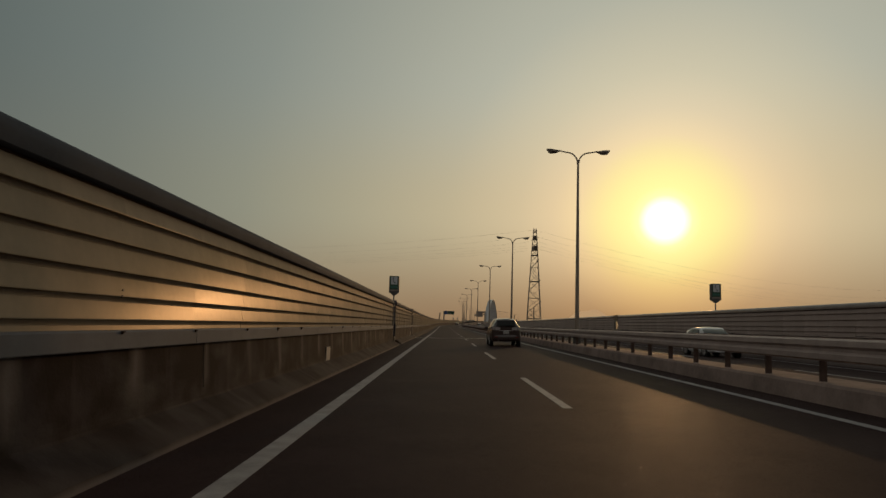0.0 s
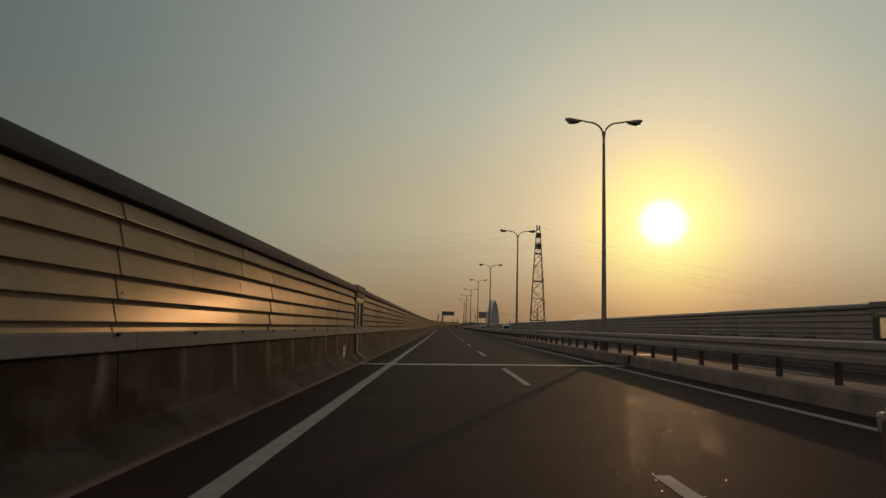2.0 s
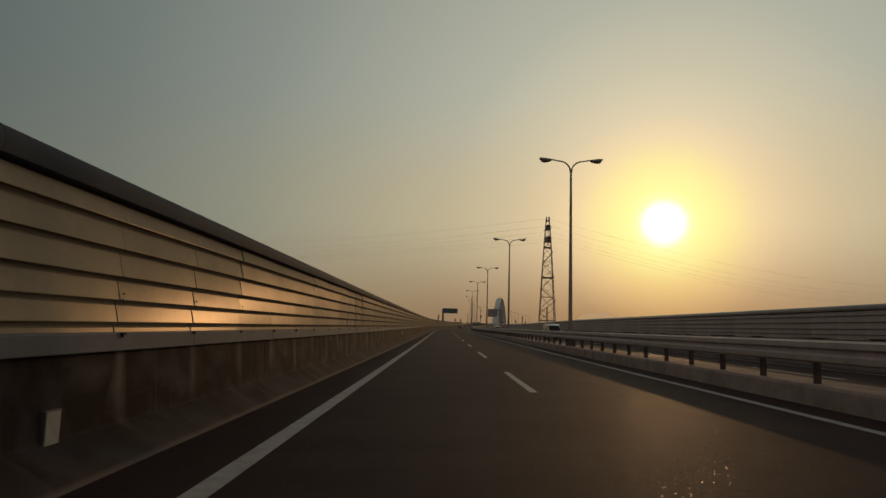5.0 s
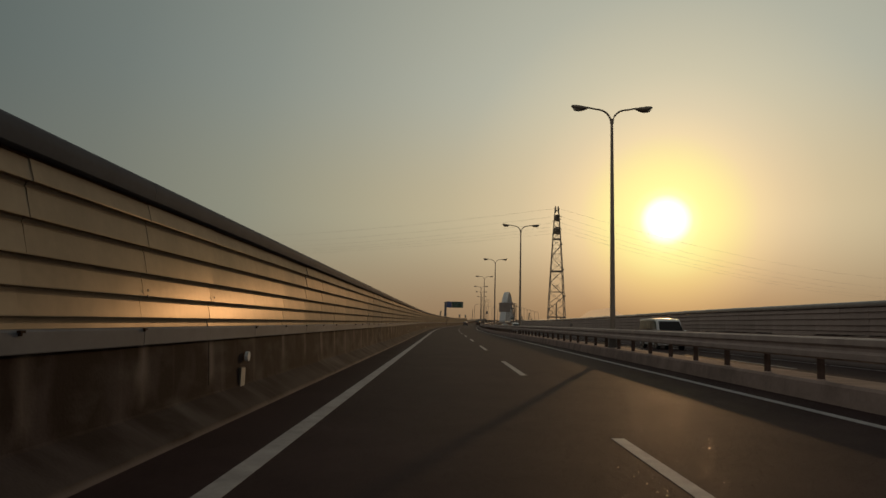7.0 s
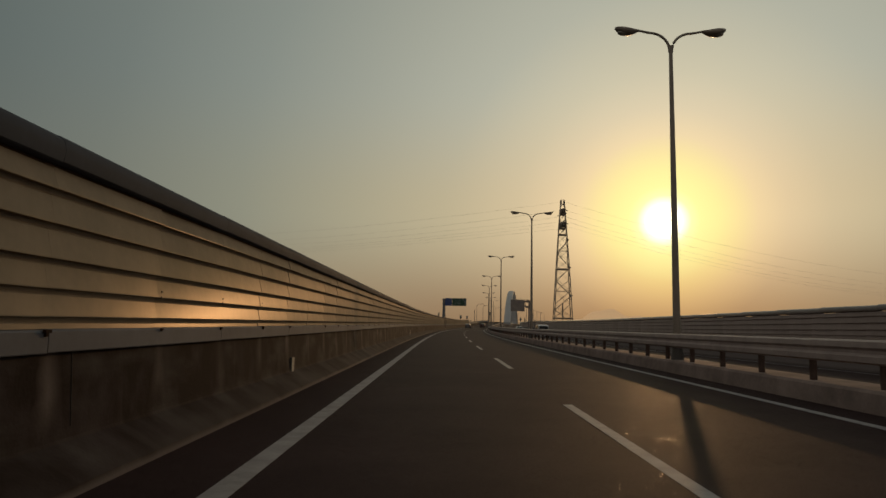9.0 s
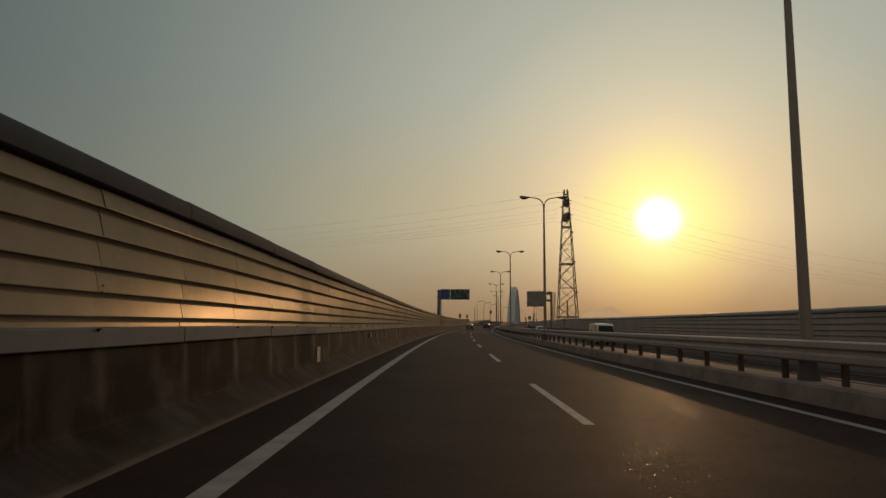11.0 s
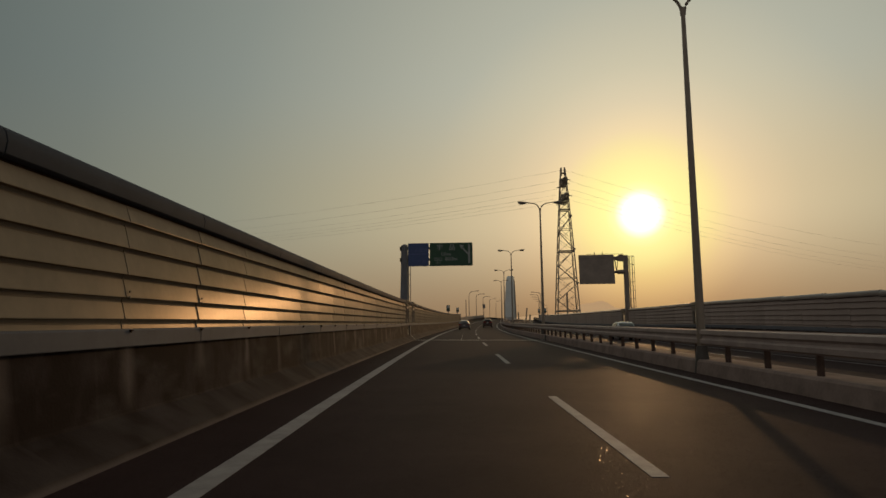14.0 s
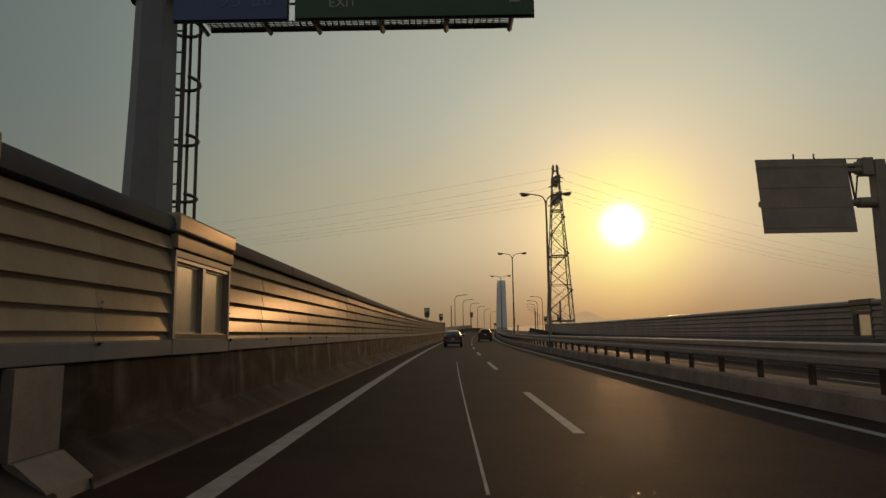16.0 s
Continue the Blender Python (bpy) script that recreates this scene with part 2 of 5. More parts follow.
def streaked_concrete():
    """Parapet concrete: soot under the skirting, pale runs down from the panel posts, dust on the foot."""
    m = material("stained_concrete", (0.062, 0.045, 0.042), 0.85, tint=0.4, scale=0.9, bump=0.4, bump_scale=30, spec=0.1)
    n, l = m.node_tree.nodes, m.node_tree.links
    b = n["Principled BSDF"]
    base = b.inputs["Base Color"].links[0].from_socket
    co = n.new("ShaderNodeTexCoord")
    def layer(scale, detail, p0, p1, col, fac, src):
        mp = n.new("ShaderNodeMapping")
        mp.inputs["Scale"].default_value = scale
        l.new(co.outputs["Object"], mp.inputs[0])
        nz = n.new("ShaderNodeTexNoise")
        nz.inputs["Scale"].default_value, nz.inputs["Detail"].default_value = 1.0, detail
        l.new(mp.outputs[0], nz.inputs["Vector"])
        r = n.new("ShaderNodeMapRange")
        r.inputs["From Min"].default_value, r.inputs["From Max"].default_value, r.inputs["To Max"].default_value = p0, p1, fac
        l.new(nz.outputs["Fac"], r.inputs["Value"])
        mx = n.new("ShaderNodeMix")
        mx.data_type = "RGBA"
        l.new(r.outputs[0], mx.inputs[0])
        l.new(src, mx.inputs[6])
        mx.inputs[7].default_value = (*col, 1)
        return mx.outputs[2]
    out = layer((0.3, 1.5, 1.1), 6, 0.39, 0.52, (0.021, 0.012, 0.010), 0.97, base)
    out = layer((0.3, 3.2, 0.25), 3, 0.60, 0.72, (0.13, 0.10, 0.09), 0.3, out)
    out = layer((0.6, 0.8, 2.2), 5, 0.52, 0.75, (0.14, 0.12, 0.105), 0.5, out)
    # pale lime runs below each panel post, two metres apart
    sep = n.new("ShaderNodeSeparateXYZ")
    l.new(co.outputs["UV"], sep.inputs[0])      # metres along the road and above it
    def math_node(op, a, v=None, w=None):
        q = n.new("ShaderNodeMath")
        q.operation = op
        for i, k in enumerate((a, v, w)):
            if k is None:
                continue
            if isinstance(k, (int, float)):
                q.inputs[i].default_value = k
            else:
                l.new(k, q.inputs[i])
        return q.outputs[0]
    wob = n.new("ShaderNodeTexNoise")
    wob.inputs["Scale"].default_value, wob.inputs["Detail"].default_value = 1.3, 4
    l.new(co.outputs["Object"], wob.inputs["Vector"])
    along = math_node("ADD", sep.outputs[0], math_node("MULTIPLY", wob.outputs["Fac"], 0.25))
    off = math_node("ABSOLUTE", math_node("SUBTRACT", math_node("FRACT", math_node("MULTIPLY", along, 0.5)), 0.5))
    width = math_node("MULTIPLY", math_node("ADD", 0.085, math_node("MULTIPLY", sep.outputs[1], -0.03)), math_node("MULTIPLY", wob.outputs["Fac"], 1.6))
    run = n.new("ShaderNodeMapRange")
    l.new(math_node("DIVIDE", off, width), run.inputs["Value"])
    run.inputs["From Min"].default_value, run.inputs["From Max"].default_value = 1.9, 0.1
    fade = n.new("ShaderNodeMapRange")
    l.new(math_node("SUBTRACT", sep.outputs[1], math_node("MULTIPLY", wob.outputs["Fac"], 0.9)), fade.inputs["Value"])
    fade.inputs["From Min"].default_value, fade.inputs["From Max"].default_value = -0.15, 0.22
    mx = n.new("ShaderNodeMix")
    mx.data_type = "RGBA"
    some = n.new("ShaderNodeTexNoise")          # some runs are strong, others nearly gone
    some.inputs["Scale"].default_value, some.inputs["Detail"].default_value = 0.45, 2
    l.new(co.outputs["Object"], some.inputs["Vector"])
    much = n.new("ShaderNodeMapRange")
    l.new(some.outputs["Fac"], much.inputs["Value"])
    much.inputs["From Min"].default_value, much.inputs["From Max"].default_value, much.inputs["To Min"].default_value = 0.36, 0.56, 0.3
    l.new(math_node("MULTIPLY", math_node("MULTIPLY", run.outputs[0], fade.outputs[0]), math_node("MULTIPLY", much.outputs[0], 0.95)), mx.inputs[0])
    l.new(out, mx.inputs[6])
    mx.inputs[7].default_value = (0.17, 0.133, 0.115, 1)
    # road dust on the sloped foot, and a line of grit where it meets the road
    dust = n.new("ShaderNodeMapRange")
    l.new(math_node("ADD", sep.outputs[1], math_node("MULTIPLY", wob.outputs["Fac"], 0.9)), dust.inputs["Value"])
    dust.inputs["From Min"].default_value, dust.inputs["From Max"].default_value, dust.inputs["To Max"].default_value = 0.74, 0.40, 0.8
    md = n.new("ShaderNodeMix")
    md.data_type = "RGBA"
    l.new(dust.outputs[0], md.inputs[0])
    l.new(mx.outputs[2], md.inputs[6])
    md.inputs[7].default_value = (0.066, 0.050, 0.0445, 1)
    grit = n.new("ShaderNodeMapRange")
    l.new(math_node("ADD", sep.outputs[1], math_node("MULTIPLY", wob.outputs["Fac"], 0.06)), grit.inputs["Value"])
    grit.inputs["From Min"].default_value, grit.inputs["From Max"].default_value, grit.inputs["To Max"].default_value = 0.10, 0.045, 0.85
    mg = n.new("ShaderNodeMix")
    mg.data_type = "RGBA"
    l.new(grit.outputs[0], mg.inputs[0])
    l.new(md.outputs[2], mg.inputs[6])
    mg.inputs[7].default_value = (0.155, 0.123, 0.11, 1)
    l.new(mg.outputs[2], b.inputs["Base Color"])
    return m


PARAPET = streaked_concrete()
PALE_CONCRETE = material("pale_concrete", (0.21, 0.175, 0.15), 0.8, tint=0.3, scale=2, bump=0.3, bump_scale=40)
PANEL = material("coated_panel", (0.33, 0.265, 0.192), 0.24, metal=0.075, spec=0.0, tint=0.2, scale=0.9, piece=0.06, bump=0.05, bump_scale=9, rough_var=0.05)
# Far wall's panel: colour paled and dulled for the glare lying over it.
FARPANEL = material("glare_dulled_panel", (0.37, 0.28, 0.237), 0.6, metal=0.0, spec=0.2, tint=0.2, scale=0.9, piece=0.08, bump=0.05, bump_scale=9)
CAP = material("grey_cap", (0.068, 0.074, 0.088), 0.75, spec=0.06, tint=0.2, scale=1.2, piece=0.06)
GALVCAP = material("dull_steel_cap", (0.24, 0.195, 0.17), 0.26, spec=0.5, tint=0.2, scale=1.2, piece=0.06)
SKIRT = material("grey_skirt", (0.155, 0.155, 0.168), 0.7, spec=0.2, tint=0.2, scale=1.5, piece=0.06)
GALV = material("galvanised_steel", (0.40, 0.39, 0.38), 0.48, metal=0.8, tint=0.25, scale=4)
KERB = material("grey_kerb_concrete", (0.36, 0.265, 0.22), 0.85, tint=0.4, scale=1.1, bump=0.4, bump_scale=30, spec=0.1)
# Posts are a darker brown than the rail's beams.
RAILPOST = material("dark_brown_rail_post", (0.13, 0.085, 0.065), 0.75, metal=0.1, tint=0.4, scale=5, spec=0.2)
# Rust of the wall hooks, and the shade coloured in under the coping.
RUST_SHADE = material("rust_and_shade", (0.045, 0.022, 0.013), 0.85, tint=0.5, scale=9, spec=0.1)
RAILPAINT = material("rail_steel", (0.45, 0.343, 0.293), 0.6, metal=0.1, tint=0.25, scale=2)
DARKSTEEL = material("dark_painted_steel", (0.10, 0.085, 0.07), 0.5, metal=0.2, tint=0.25, scale=3)
POLE = material("brown_painted_pole", (0.30, 0.24, 0.18), 0.45, metal=0.2, tint=0.2, scale=2)
BLACK = material("black_rubber", (0.015, 0.015, 0.015), 0.7, tint=0.3, scale=10)
STEELPLATE = material("worn_steel_plate", (0.55, 0.52, 0.47), 0.38, metal=0.9, tint=0.3, scale=5, bump=0.15, bump_scale=60)
SIGNBLUE = material("blue_sign_sheet", (0.045, 0.08, 0.21), 0.4, tint=0.15, scale=1)
SIGNGREEN = material("green_sign_sheet", (0.018, 0.072, 0.034), 0.4, tint=0.15, scale=1)
SIGNWHITE = material("white_sign_sheet", (0.62, 0.62, 0.60), 0.45, tint=0.15, scale=3)
PLATEBEIGE = material("beige_reflector_sheet", (0.44, 0.39, 0.33), 0.6, tint=0.3, scale=5)
DIMWHITE = material("dim_white_sheet", (0.24, 0.20, 0.17), 0.7, tint=0.4, scale=7)
SIGNBACK = material("grey_sign_back", (0.29, 0.23, 0.185), 0.55, metal=0.15, tint=0.25, scale=1.2)
SIGNBACK_BLUE = material("blue_grey_painted_steel", (0.17, 0.168, 0.178), 0.5, metal=0.2, tint=0.2, scale=1.5)
NAVY = material("navy_cover_sheet", (0.022, 0.024, 0.04), 0.5, tint=0.3, scale=2)
GLASS_DARK = material("dark_car_glass", (0.02, 0.018, 0.016), 0.08, spec=0.18)
CARBLACK = material("black_car_paint", (0.068, 0.044, 0.037), 0.26, tint=0.1, scale=2, coat=0.6)
SMOKELENS = material("smoked_lens", (0.44, 0.38, 0.35), 0.25, tint=0.2, scale=8, coat=0.3)
CARSILVER = material("silver_car_paint", (0.11, 0.10, 0.10), 0.3, metal=0.6, tint=0.1, scale=2, coat=0.5)
CARWHITE = material("white_car_paint", (0.74, 0.73, 0.70), 0.28, tint=0.06, scale=2, coat=0.5)
CHROME = material("chrome_trim", (0.75, 0.74, 0.72), 0.15, metal=1.0, tint=0.05, scale=4)
ALLOY = material("alloy_rim", (0.32, 0.29, 0.27), 0.45, metal=0.6, tint=0.1, scale=6)
REDLENS = material("red_lens", (0.30, 0.02, 0.015), 0.2, tint=0.1, scale=4, coat=0.5)
CLEARLENS = material("clear_lens", (0.45, 0.43, 0.42), 0.2, tint=0.15, scale=8, coat=0.6)
PLATE = material("number_plate", (0.46, 0.43, 0.40), 0.5, tint=0.1, scale=4)
ARCHWHITE = material("pale_bridge_paint", (0.52, 0.49, 0.46), 0.5, tint=0.15, scale=0.2)
TOWERSTEEL = material("weathered_tower_steel", (0.46, 0.37, 0.28), 0.6, metal=0.4, tint=0.25, scale=0.3)
FARHAZE = material("hazy_wall", (0.42, 0.36, 0.30), 0.9, tint=0.2, scale=0.2, spec=0.1)
WIRE = material("wire", (0.09, 0.08, 0.07), 0.6, metal=0.3)
SEA = material("dull_sea", (0.06, 0.065, 0.07), 0.35, tint=0.3, scale=0.004, bump=0.4, bump_scale=0.05)
# Distant haze is put into this sky-like colour and its glow.
HILL = material("haze_glow_hill", (0.45, 0.285, 0.15), 1.0, spec=0.0, emit=0.85)
LAMPGLASS = material("lamp_bowl", (0.34, 0.30, 0.24), 0.25, spec=0.5)

# ---------------------------------------------------------------- mesh helpers


def finish(bm, smooth=0.0):
    bmesh.ops.recalc_face_normals(bm, faces=bm.faces)
    if smooth:
        for fc in bm.faces:
            fc.smooth = True
        for e in bm.edges:
            if len(e.link_faces) == 2 and e.calc_face_angle(0) > radians(smooth):
                e.smooth = False


def part(name, bm, mat, parent=None, label="", smooth=0.0, m=None):
    finish(bm, smooth)
    me = bpy.data.meshes.new(name)
    bm.to_mesh(me)
    bm.free()
    me.materials.append(mat)
    ob = new(name, me)
    if m is not None:
        ob.matrix_basis = m
    if parent:
        ob.parent = parent
    if label:
        tagged(ob, label)
    return ob


def same(ob, m, parent=None):
    """Another object on the same mesh."""
    o = ob.copy()
    scene.collection.objects.link(o)
    o.matrix_basis = m
    o.parent = parent if parent else ob.parent
    return o


def thing(name, m, label, category, group="", kind=""):
    return tagged(new(name), label, category, group, kind) if m is None else tagged(_at(new(name), m), label, category, group, kind)


def _at(ob, m):
    ob.matrix_basis = m
    return ob


def box(bm, x0, x1, y0, y1, z0, z1, bevel=0.0):
    r = bmesh.ops.create_cube(bm, size=1.0, matrix=Matrix.Translation(((x0 + x1) / 2, (y0 + y1) / 2, (z0 + z1) / 2)) @ Matrix.Diagonal((abs(x1 - x0), abs(y1 - y0), abs(z1 - z0), 1)))
    if bevel:
        es = list({e for v in r["verts"] for e in v.link_edges})
        bmesh.ops.bevel(bm, geom=es, offset=bevel, segments=2, affect="EDGES", profile=0.6)
    return bm


def tube(bm, pts, radii, sides=8, caps=True):
    """A round bar through the points."""
    pts = [Vector(p) for p in pts]
    if not isinstance(radii, (list, tuple)):
        radii = [radii] * len(pts)
    rings = []
    for i, p in enumerate(pts):
        d = (pts[min(i + 1, len(pts) - 1)] - pts[max(i - 1, 0)]).normalized()
        a = Vector((0, 0, 1)) if abs(d.z) < 0.9 else Vector((1, 0, 0))
        ux = d.cross(a).normalized()
        uy = d.cross(ux)
        rings.append([bm.verts.new(p + (ux * math.cos(k * math.tau / sides) + uy * math.sin(k * math.tau / sides)) * radii[i]) for k in range(sides)])
    for r0, r1 in zip(rings, rings[1:]):
        for k in range(sides):
            bm.faces.new((r0[k], r0[(k + 1) % sides], r1[(k + 1) % sides], r1[k]))
    if caps:
        bm.faces.new(rings[0])
        bm.faces.new(rings[-1])
    return bm


def bar(bm, p, q, w, h=None):
    """A square bar from p to q."""
    return tube(bm, [p, q], (w if h is None else (w + h) / 2) * 0.7071, 4)


def prism(bm, outline, x0, x1):
    """A closed outline in y and z, drawn out along x."""
    a = [bm.verts.new((x0, y, z)) for y, z in outline]
    b = [bm.verts.new((x1, y, z)) for y, z in outline]
    n = len(outline)
    for i in range(n):
        bm.faces.new((a[i], a[(i + 1) % n], b[(i + 1) % n], b[i]))
    bm.faces.new(a)
    bm.faces.new(b)
    return bm


def sweep(profile, s0, s1, step=4.0, closed=True):
    """A closed cross-section of (u, z) carried along the road."""
    bm = bmesh.new()
    uv = bm.loops.layers.uv.new("along_and_height")
    n = max(1, math.ceil((s1 - s0) / step))
    rings, at = [], {}
    for i in range(n + 1):
        s = s0 + (s1 - s0) * i / n
        rings.append([bm.verts.new(place(s, u, z)) for u, z in profile])
        at.update({v: (s, z) for v, (u, z) in zip(rings[-1], profile)})
    k = len(profile)
    for r0, r1 in zip(rings, rings[1:]):
        for j in range(k if closed else k - 1):
            bm.faces.new((r0[j], r0[(j + 1) % k], r1[(j + 1) % k], r1[j]))
    if closed:
        bm.faces.new(rings[0])
        bm.faces.new(rings[-1])
    for f in bm.faces:
        for corner in f.loops:
            corner[uv].uv = at[corner.vert]
    return bm


ROAD_A, ROAD_B = -60.0, 760.0      # the built stretch of the viaduct
LINE_L, LINE_C, LINE_R = -1.697, 1.965, 5.647
JOINTS = (63.55, 336.95)           # steel expansion joints
FAR_DROP = -0.30                   # outer edge of the other carriageway

# ---------------------------------------------------------------- ground, distance
bm = bmesh.new()
bmesh.ops.create_grid(bm, x_segments=24, y_segments=24, size=4900)
ground = tagged(part("ground", bm, SEA, m=pose(0, 0, -16)), "flat dull water and shore far below the viaduct", "ground", kind="structure")


def ridge(name, az0, az1, dist, height, seed, label):
    """A far hill line between two bearings."""
    rng = random.Random(seed)
    bm = bmesh.new()
    n = 60
    offs = [rng.uniform(0, 6.28) for _ in range(4)]
    lo, hi = [], []
    for i in range(n + 1):
        f = i / n
        az = radians(az0 + (az1 - az0) * f)
        env = math.sin(math.pi * f) ** 0.6
        z = height * env * (0.62 + 0.2 * math.sin(f * 7 + offs[0]) + 0.12 * math.sin(f * 17 + offs[1]) + 0.05 * math.sin(f * 41 + offs[2]))
        lo.append(bm.verts.new((math.sin(az) * dist, math.cos(az) * dist, -16)))
        hi.append(bm.verts.new((math.sin(az) * (dist + 250), math.cos(az) * (dist + 250), max(z, -10))))
    back = [bm.verts.new((v.co.x * 1.1, v.co.y * 1.1, -16)) for v in lo]
    for i in range(n):
        bm.faces.new((lo[i], lo[i + 1], hi[i + 1], hi[i]))
        bm.faces.new((hi[i], hi[i + 1], back[i + 1], back[i]))
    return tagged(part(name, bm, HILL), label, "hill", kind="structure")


ridge("backdrop_hill", 4, 32, 4100, 115, 3, "low hills across the bay at dusk, haze put in as glow")
ridge("backdrop_hill", 7.5, 19, 1700, 62, 26, "hill behind the motorway, given a haze-like glow barely darker than the sky")

# ---------------------------------------------------------------- viaduct deck and roadway
deck = [(-3.55, -0.05), (6.4, -0.05), (7.45, -0.05), (17.6, FAR_DROP - 0.05), (17.6, -1.2), (12, -2.4), (2, -2.4), (-3.55, -1.2)]
tagged(part("viaduct_deck", sweep(deck, ROAD_A, ROAD_B, 8), CONCRETE), "grey concrete deck of the elevated road", "deck", kind="structure")
tagged(part("road", sweep([(-2.95, 0.0), (6.5, 0.0), (6.5, -0.05), (-2.95, -0.05)], ROAD_A, ROAD_B, 4), ASPHALT), "dark asphalt of the nearer two-lane carriageway", "road", kind="structure")
tagged(part("road_opposite", sweep([(7.4, 0.0), (17.0, FAR_DROP), (17.0, FAR_DROP - 0.05), (7.4, -0.05)], ROAD_A, ROAD_B, 4), ASPHALT), "dark asphalt of the opposite carriageway", "road", kind="structure")


def stripe(name, u, w, s0, s1, label, z=0.004):
    return tagged(part(name, sweep([(u - w / 2, z), (u + w / 2, z), (u + w / 2, z - 0.004), (u - w / 2, z - 0.004)], s0, s1, 6), PAINT), label, "road marking", kind="structure")


stripe("edge_line", LINE_L, 0.22, ROAD_A, ROAD_B, "worn white edge line beside the wall")
stripe("edge_line", LINE_R, 0.17, ROAD_A, ROAD_B, "worn white edge line beside the median")
bm = bmesh.new()
box(bm, -0.075, 0.075, -5.97, 0, 0, 0.004)
lane_line = thing("lane_line", None, "broken white line between the two lanes", "road marking", kind="structure")
dash = part("dash", bm, PAINT, lane_line, m=on_road(16.56 - 75, LINE_C))
for k in range(-4, 48):
    same(dash, on_road(16.56 + 15 * k, LINE_C - float(np.interp(16.56 + 15 * k, [235, 265], [0, 0.05])), 0.001, 0, 1))
bm = bmesh.new()
box(bm, -0.075, 0.075, -5.97, 0, 0, 0.004)
lane_far = thing("lane_line_opposite", None, "broken white line of the opposite carriageway", "road marking", kind="structure")
fdash = part("dash", bm, PAINT, lane_far, m=on_road(8 - 60, 12.0, FAR_DROP * 0.48))
for k in range(-3, 48):
    same(fdash, on_road(8 + 15 * k, 12.0, FAR_DROP * 0.48 + 0.006, 0, 1))
for u in (8.35, 15.7):
    z = FAR_DROP * (u - 7.4) / 9.6
    stripe("edge_line_opposite", u, 0.16, ROAD_A, ROAD_B, "white edge line of the opposite carriageway", z + 0.008)
stripe("thin_line", 0.55, 0.03, JOINTS[1] + 0.4, 362, "thin pale sealed seam along the lane")


def finger_joint(s):
    m = on_road(s, 0, 0, 0, 1)
    t = thing("expansion_joint", m, "steel finger joint set across the road", "expansion joint", group="expansion joints", kind="structure")
    for side in (-1, 1):
        bm = bmesh.new()
        box(bm, -2.8, 6.35, min(side * 0.15, side * 0.235), max(side * 0.15, side * 0.235), -0.02, 0.008)
        part("plate", bm, STEELPLATE, t)
    for side in (-1, 1):               # two combs that reach into one another
        bm = bmesh.new()
        x = -2.75 + (0.11 if side > 0 else 0.0)
        while x < 6.25:
            box(bm, x, x + 0.085, min(-side * 0.10, side * 0.15), max(-side * 0.10, side * 0.15), -0.02, 0.008)
            x += 0.22
        part("comb", bm, STEELPLATE, t)
    bm = bmesh.new()
    box(bm, -2.8, 6.35, -0.148, 0.148, -0.03, -0.012)
    part("gap_seal", bm, BLACK, t)
    return t


for s in JOINTS:
    finger_joint(s)

# ---------------------------------------------------------------- left parapet with its noise wall
FOOT, FACE = -2.68, -3.10
parapet = [(FOOT, 0.0), (FOOT - 0.02, 0.07), (FACE + 0.02, 0.29), (FACE + 0.006, 0.315), (FACE, 0.36), (FACE - 0.04, 1.02), (-3.5, 1.02), (-3.5, -0.04), (FOOT, -0.04)]
GAP = (41.3, 43.15)                 # opening beside the emergency telephone
pieces = [(ROAD_A, GAP[0]), (GAP[1], 65.2), (65.25, 337.05), (337.55, ROAD_B)]
for a, b in pieces:
    tagged(part("parapet", sweep(parapet, a, b, 4), PARAPET), "stained grey concrete parapet with a sloped foot", "parapet", kind="structure")

PX = FACE - 0.05                   # plane of the panels
# one folded panel 2 m long: five boards, each its lower edge proud, with a dark groove under it
LEVELS = [2.472, 2.243, 1.972, 1.697, 1.462, 1.24]


def panel_outline():
    pts = []
    for top, bot, lip in zip(LEVELS, LEVELS[1:], (0.052, 0.052, 0.051, 0.040, 0.037)):
        pts += [(0.0, top - 0.002), (lip, bot + 0.060), (lip, bot + 0.050), (0.0, bot + 0.046), (-0.012, bot + 0.010)]
    pts += [(0.0, 1.238), (0.009, 1.195)]
    return pts


def noise_panel(name, length, mat, flip=1):
    bm = bmesh.new()
    out = panel_outline()
    back = [(-0.10, 1.19), (-0.10, 2.45)]
    rings = []
    for y in (0.003, length - 0.003):
        rings.append([bm.verts.new((flip * x, y, z)) for x, z in out + back])
    k = len(rings[0])
    for j in range(k):
        bm.faces.new((rings[0][j], rings[0][(j + 1) % k], rings[1][(j + 1) % k], rings[1][j]))
    for r in rings:
        bm.faces.new(r)
    return bm


def cap_piece(length, flip=1):
    """Rounded coping over the panels."""
    bm = bmesh.new()
    out = [(0.05, 2.49), (0.075, 2.51), (0.09, 2.60), (0.07, 2.68), (0.02, 2.722), (-0.07, 2.727), (-0.13, 2.69), (-0.15, 2.59), (-0.15, 2.49)]
    rings = [[bm.verts.new((flip * x, y, z)) for x, z in out] for y in (0.003, length - 0.003)]
    k = len(out)
    for j in range(k):
        bm.faces.new((rings[0][j], rings[0][(j + 1) % k], rings[1][(j + 1) % k], rings[1][j]))
    for r in rings:
        bm.faces.new(r)
    return bm


